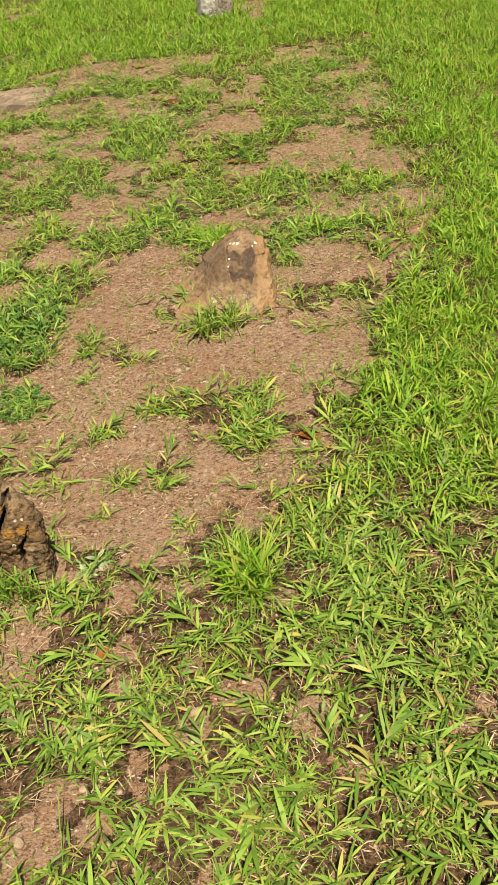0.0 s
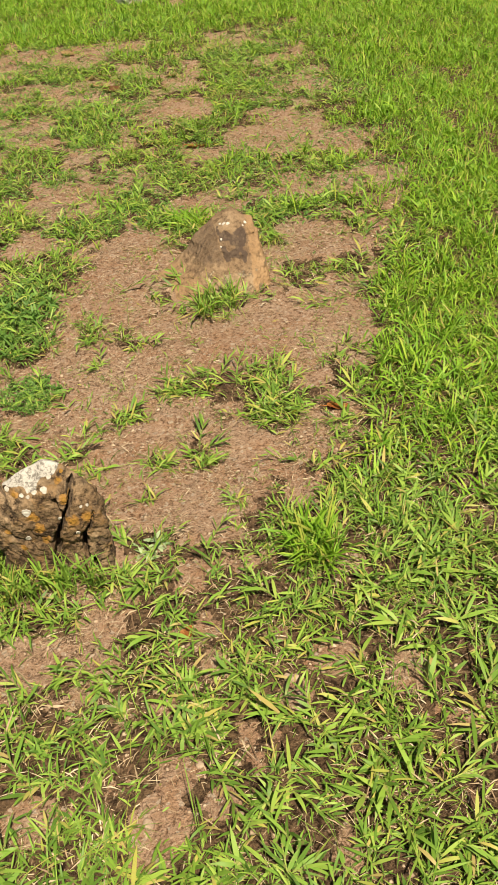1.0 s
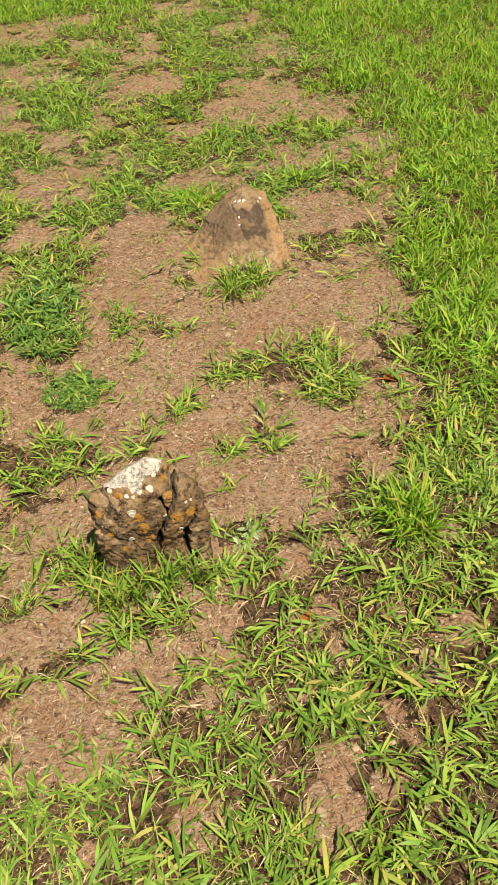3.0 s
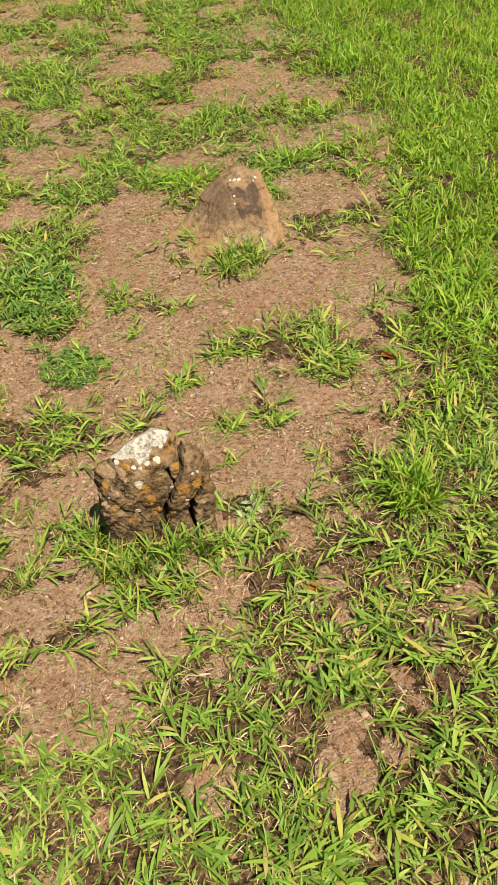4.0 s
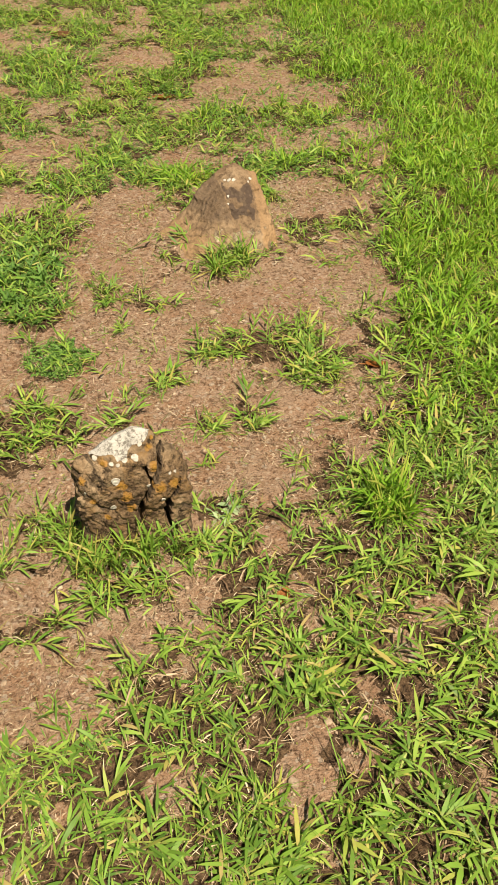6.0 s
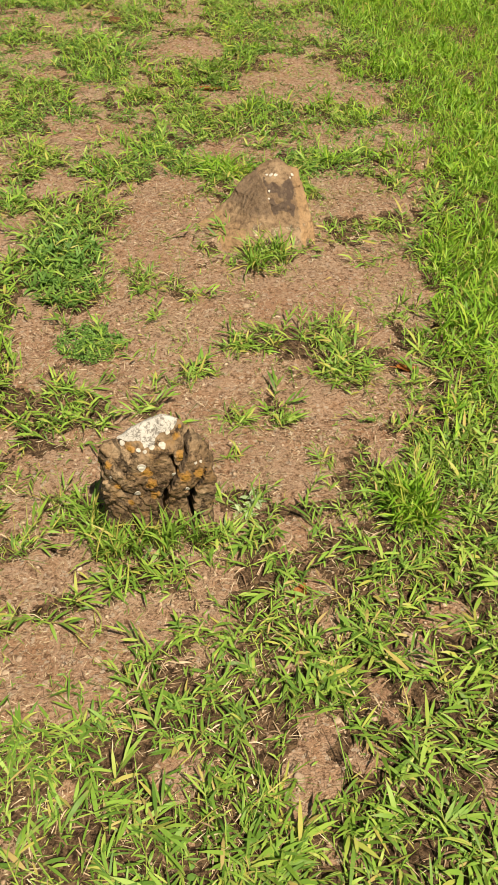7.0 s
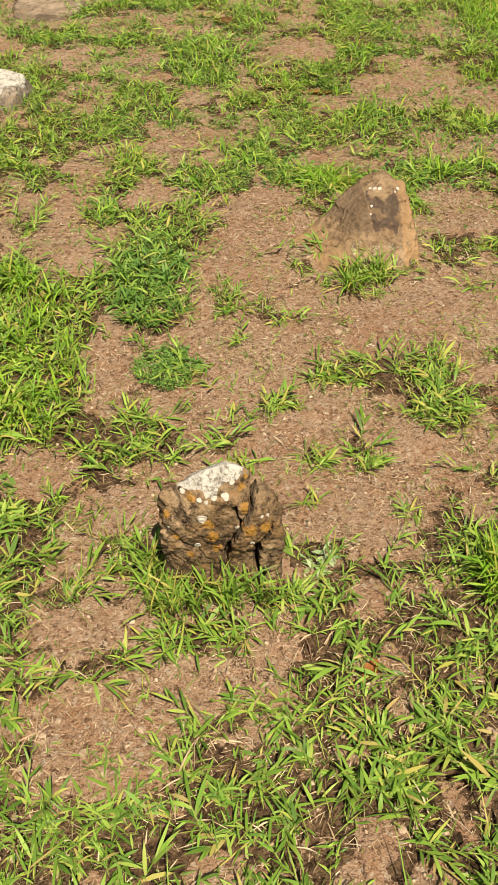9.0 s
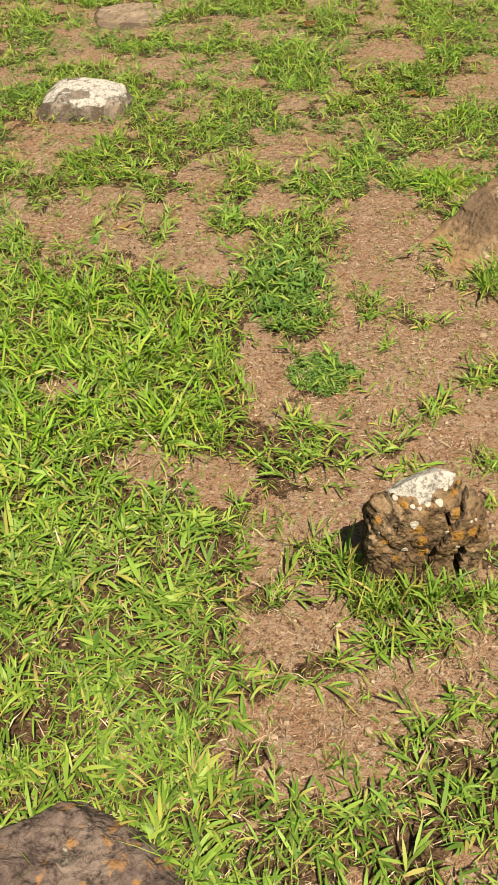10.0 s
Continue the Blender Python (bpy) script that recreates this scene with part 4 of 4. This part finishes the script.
def low_stone(name, label, material_, at, half, height, turn, seed, power=5, taper=0.25, crust_level=0.0, slope=(0, 0), side_dark=0.4, crust_all=0.0):
    """A half-buried fieldstone with a rough, nearly flat top."""
    v, q = block(56)
    n = rounded(v, power)
    s = np.clip((n[:, 2] + 1) / 2, 0, 1)
    k = 1 - taper * s ** 1.5
    x, y = n[:, 0] * half[0] * k, n[:, 1] * half[1] * k
    z = s * (height + 0.04) - 0.04 + s * (slope[0] * x + slope[1] * y)
    big = max(half)
    p = roughen(np.stack([x, y, z], 1), (0, 0, height * 0.2), [(big * 0.8, big * 0.16), (big * 0.35, big * 0.10), (big * 0.14, big * 0.06), (0.012, 0.006)], seed)
    p = chipped(p, (0, 0, 0), 14, 0.95, seed + 40)
    top = smooth(height * 0.45, height * 0.85, p[:, 2])
    blot = noise3(p[:, 0], p[:, 1], p[:, 2], 0.07, seed + 9)
    crust = crust_level * (0.42 * top + 0.5 * top * smooth(0.35, 0.62, blot) + 0.25 * smooth(0.6, 0.75, blot))
    crust = np.maximum(crust, crust_all * smooth(0.05, -0.03, p[:, 0] + 0.1 * (blot - 0.5)))
    crust = crust + (crust > 0.05) * 0.5 * (noise3(p[:, 0], p[:, 1], p[:, 2], 0.022, seed + 21) - 0.5)
    # sides toned darker than the top, plus random dark blotches
    stain = side_dark * (1 - top) + 0.35 * smooth(0.55, 0.75, noise3(p[:, 0], p[:, 1], p[:, 2], 0.06, seed + 12))
    warm = 0.3 * smooth(0.6, 0.75, noise3(p[:, 0], p[:, 1], p[:, 2], 0.07, seed + 15))
    me = raw_mesh(name, p, q, [], material_, [("crust", crust), ("stain", stain), ("warm", warm)])
    ob = tagged(new(name, me), label, "stone")
    ob.matrix_world = pose(at[0], at[1], 0, 0, 0, turn)


cracked_stone()
wedge_stone()
low_stone("pale_stone", "low grey fieldstone with a flaky white lichen crust on top", ROCK_GREY, (-1.48, 3.95), (0.20, 0.15), 0.092, -8, 23, crust_level=1.0, slope=(-0.06, 0.10))
low_stone("flat_stone", "flat half-buried tan stone slab level with the turf", ROCK_FLAT, (-1.36, 5.17), (0.20, 0.21), 0.014, 10, 33, taper=0.15)
low_stone("upright_stone", "upright pale grey fieldstone with white lichen in far grass", ROCK_GREY, (-0.29, 6.93), (0.14, 0.12), 0.26, 5, 43, crust_level=1.0, taper=0.2, side_dark=-0.4, crust_all=0.75)
dark_stone()


# ---- single tufts and weeds ----
def tuft(x, y, rx, ry, shoots, name, label, category, leaves, length, width, rise, material_, seed, group="", single=True, piece="shoot"):
    """A tuft on the ground; single: each shoot or leaf is a part of its own."""
    rng = np.random.RandomState(seed)
    a, r = rng.uniform(0, 6.283, shoots), np.sqrt(rng.rand(shoots))
    px, py = r * np.cos(a) * rx, r * np.sin(a) * ry
    z0 = ground_height(px + x, py + y)
    if not single:
        b = sprigs(px, py, leaves, length, width, rise, rng, 0.006, 0.02, z0, True)
        ob = new(name, raw_mesh(name, b[0], b[1], b[2], material_, [("along", b[3])]))
    else:
        ob = new(name)
        for k in range(shoots):
            b = sprigs(px[k:k + 1], py[k:k + 1], leaves, length, width, rise, rng, 0.006, 0.02, z0[k:k + 1], True)
            part(piece, raw_mesh(piece, b[0], b[1], b[2], material_, [("along", b[3])]), ob)
    tagged(ob, label, category, group)
    ob.matrix_world = pose(x, y, 0)


GRASS_LABEL = "small tuft of green grass growing from bare soil"
for k, (x, y, rx, ry, shoots) in enumerate([(-0.24, 2.02, 0.10, 0.03, 16), (-0.40, 1.94, 0.055, 0.025, 12), (0.02, 1.90, 0.08, 0.11, 26), (0.08, 2.06, 0.05, 0.05, 8), (-0.30, 2.55, 0.025, 0.03, 4), (0.21, 2.44, 0.02, 0.03, 3),
                                           (-0.31, 1.72, 0.03, 0.05, 6), (-0.21, 1.72, 0.03, 0.05, 6), (-0.52, 1.72, 0.06, 0.04, 10), (-0.14, 1.55, 0.03, 0.03, 5), (-0.36, 1.60, 0.02, 0.02, 3), (0.16, 2.20, 0.02, 0.02, 3), (-0.49, 2.38, 0.03, 0.05, 7), (-0.36, 2.28, 0.04, 0.03, 5)]):
    tuft(x, y, rx, ry, shoots, "grass_tuft", GRASS_LABEL, "grass tuft", (4, 7), (0.03, 0.06), (0.003, 0.0065), (10, 65), CRAB, 300 + k, "grass tufts on the bare soil")
tuft(-0.10, 2.46, 0.075, 0.07, 34, "tall_grass_tuft", "long-bladed grass tuft leaning at the foot of the sandstone", "grass tuft", (5, 8), (0.055, 0.12), (0.003, 0.006), (30, 85), CRAB, 340)
tuft(-0.14, 3.13, 0.09, 0.08, 40, "tall_grass_tuft", "thick fresh green grass tuft behind the sandstone", "grass tuft", (5, 8), (0.05, 0.10), (0.003, 0.006), (20, 75), LAWN, 341)
tuft(0.01, 1.34, 0.06, 0.06, 30, "tall_grass_tuft", "tall dense bright green grass tuft in the turf", "grass tuft", (6, 9), (0.08, 0.145), (0.0035, 0.0065), (48, 88), LAWN, 342)
tuft(-0.60, 1.325, 0.13, 0.025, 30, "tall_grass_tuft", "long grass blades growing up against the cracked stone", "grass tuft", (5, 8), (0.06, 0.12), (0.003, 0.006), (60, 90), CRAB, 343)
tuft(-0.685, 1.345, 0.05, 0.025, 14, "tall_grass_tuft", "long grass blades growing up against the cracked stone", "grass tuft", (5, 8), (0.05, 0.11), (0.003, 0.006), (45, 85), CRAB, 347)
tuft(-0.715, 1.42, 0.02, 0.05, 12, "tall_grass_tuft", "long grass blades shaded beside the cracked stone", "grass tuft", (5, 8), (0.05, 0.12), (0.003, 0.0055), (45, 88), CRAB, 348)
tuft(-0.69, 2.10, 0.085, 0.08, 240, "creeping_weed", "low mat of creeping weed with tiny dark green leaves", "weed", (10, 14), (0.006, 0.012), (0.004, 0.006), (0, 60), WEED, 344, single=False)
tuft(-0.75, 2.50, 0.115, 0.23, 150, "leafy_weed", "dense dark green leafy weed patch on soil", "weed", (6, 10), (0.018, 0.058), (0.004, 0.0085), (15, 80), WEED, 345, single=False)
tuft(-0.355, 1.42, 0.03, 0.03, 4, "rosette_weed", "pale grey-green weed rosette flat on the soil", "weed", (7, 9), (0.025, 0.038), (0.008, 0.013), (5, 35), PALE_WEED, 346)

BROAD = "small broad-leaved green weed among the grass"
for k, (x, y, leaves, length) in enumerate([(-1.06, 1.70, 6, 0.035), (-1.17, 1.02, 8, 0.042), (-1.36, 2.84, 5, 0.05), (-0.60, 0.63, 6, 0.03), (-0.47, 0.71, 8, 0.026)]):
    tuft(x, y, 0.010, 0.010, leaves, "broad_weed", BROAD, "weed", (1, 1), (length * 0.7, length), (length * 0.36, length * 0.5), (5, 50), WEED, 360 + k, "broad-leaved weeds", piece="leaf")


# ---- dead leaves ----
def dead_leaf(x, y, turn, length, material_, label, curl, seed):
    rng = np.random.RandomState(seed)
    bm = bmesh.new()
    rows = []
    for i in range(8):
        f = i / 7
        w = 0.30 * length * math.sin(math.pi * min(1, 0.06 + 0.92 * f)) ** 0.8 * (0.9 + 0.2 * rng.rand())
        row = []
        for j in (-1, -0.5, 0, 0.5, 1):
            lift = 0.35 * abs(j) * w * curl + 0.25 * length * curl * (f - 0.5) ** 2 * 2
            row.append(bm.verts.new(((f - 0.5) * length, j * w, lift + 0.002 * rng.rand())))
        rows.append(row)
    for a, b in zip(rows, rows[1:]):
        for j in range(4):
            bm.faces.new((a[j], b[j], b[j + 1], a[j + 1]))
    bmesh.ops.solidify(bm, geom=bm.faces[:], thickness=0.0006)
    bmesh.ops.recalc_face_normals(bm, faces=bm.faces)
    me = bpy.data.meshes.new("dead_leaf")
    bm.to_mesh(me)
    bm.free()
    me.materials.append(material_)
    ob = tagged(new("dead_leaf", me), label, "leaf", "fallen leaves")
    stalk = bpy.data.meshes.new("stalk")
    bm = bmesh.new()
    bmesh.ops.create_cone(bm, cap_ends=True, segments=6, radius1=0.0012, radius2=0.0007, depth=length * 0.4,
                          matrix=Matrix.Translation((-length * 0.66, 0, 0.004)) @ Matrix.Rotation(math.radians(-82), 4, 'Y'))
    bm.to_mesh(stalk)
    bm.free()
    stalk.materials.append(material_)
    part("stalk", stalk, ob)
    z = float(ground_height(np.array([x]), np.array([y]))[0])
    ob.matrix_world = pose(x, y, z + 0.004, rng.uniform(-14, 14), rng.uniform(-14, 14), turn)


ORANGE, TAN, BROWN = "curled orange-brown dead leaf lying on grass", "dry tan dead leaf lying on turf", "crumpled dark brown dead leaf on soil"
dead_leaf(-0.295, 1.150, 50, 0.046, LEAF_ORANGE, ORANGE, 1.0, 1)
dead_leaf(0.173, 1.866, 10, 0.065, LEAF_ORANGE, ORANGE, 0.5, 2)
dead_leaf(-1.464, 5.815, 30, 0.09, LEAF_ORANGE, ORANGE, 0.7, 3)
dead_leaf(-0.715, 5.600, -40, 0.10, LEAF_TAN, TAN, 0.7, 4)
dead_leaf(-0.443, 4.852, 20, 0.12, LEAF_BROWN, BROWN, 0.8, 5)
dead_leaf(-0.53, 4.95, -30, 0.09, LEAF_TAN, TAN, 0.8, 15)
dead_leaf(-0.119, 5.000, 60, 0.08, LEAF_TAN, TAN, 0.8, 6)
dead_leaf(-0.067, 3.954, 10, 0.11, LEAF_ORANGE, ORANGE, 0.4, 7)
dead_leaf(-1.655, 4.235, 70, 0.08, LEAF_TAN, TAN, 0.8, 8)
dead_leaf(-1.590, 4.230, 10, 0.08, LEAF_ORANGE, ORANGE, 0.8, 9)
dead_leaf(-1.275, 2.921, 20, 0.06, LEAF_TAN, TAN, 0.6, 10)
dead_leaf(-1.250, 2.541, -20, 0.055, LEAF_TAN, TAN, 0.8, 11)
dead_leaf(-0.574, 5.085, 20, 0.08, LEAF_TAN, TAN, 0.8, 12)


# ---- loose pebbles ----
def pebble(x, y, size, seed):
    size = size * 0.62
    v, q = block(7)
    n = rounded(v, 2.6)
    rng = np.random.RandomState(seed)
    p = n * np.array([size * rng.uniform(0.8, 1.3), size * rng.uniform(0.7, 1.0), size * 0.45])
    p = roughen(p, (0, 0, 0), [(size, size * 0.5), (size * 0.4, size * 0.2)], seed)
    z = float(ground_height(np.array([x]), np.array([y]))[0])
    ob = tagged(new("pebble", raw_mesh("pebble", p, q, [], PEBBLE)), "small pale angular pebble lying on soil", "pebble", "loose pebbles")
    ob.matrix_world = pose(x, y, z + size * 0.15, 0, 0, rng.uniform(0, 360))


pebble(-0.769, 1.546, 0.014, 500)
pebble(-0.340, 2.206, 0.012, 501)
pebble(-0.101, 1.021, 0.016, 502)
pebble(-0.562, 1.170, 0.009, 503)
pebble(-0.312, 0.921, 0.011, 504)
pebble(-0.342, 1.716, 0.010, 505)
pebble(-0.091, 1.017, 0.016, 506)
pebble(-0.083, 1.655, 0.014, 507)
pebble(-0.164, 1.735, 0.010, 508)
pebble(-0.932, 1.147, 0.010, 509)
pebble(-0.896, 1.063, 0.011, 510)
pebble(-0.819, 1.023, 0.013, 511)
pebble(-0.386, 0.760, 0.018, 512)
pebble(-0.228, 0.752, 0.012, 513)
pebble(-0.595, 2.143, 0.010, 514)
pebble(-0.379, 2.510, 0.010, 515)
pebble(-0.330, 1.708, 0.010, 516)
pebble(-0.197, 2.618, 0.011, 517)
pebble(-0.765, 1.492, 0.012, 518)
pebble(-0.780, 1.500, 0.009, 519)
pebble(-0.215, 2.225, 0.016, 520)
pebble(-0.190, 2.235, 0.012, 521)
pebble(-0.720, 1.060, 0.012, 522)
pebble(-0.640, 1.020, 0.014, 523)
pebble(-0.870, 1.090, 0.011, 524)
pebble(-0.780, 0.985, 0.012, 525)
pebble(-0.290, 0.860, 0.014, 526)
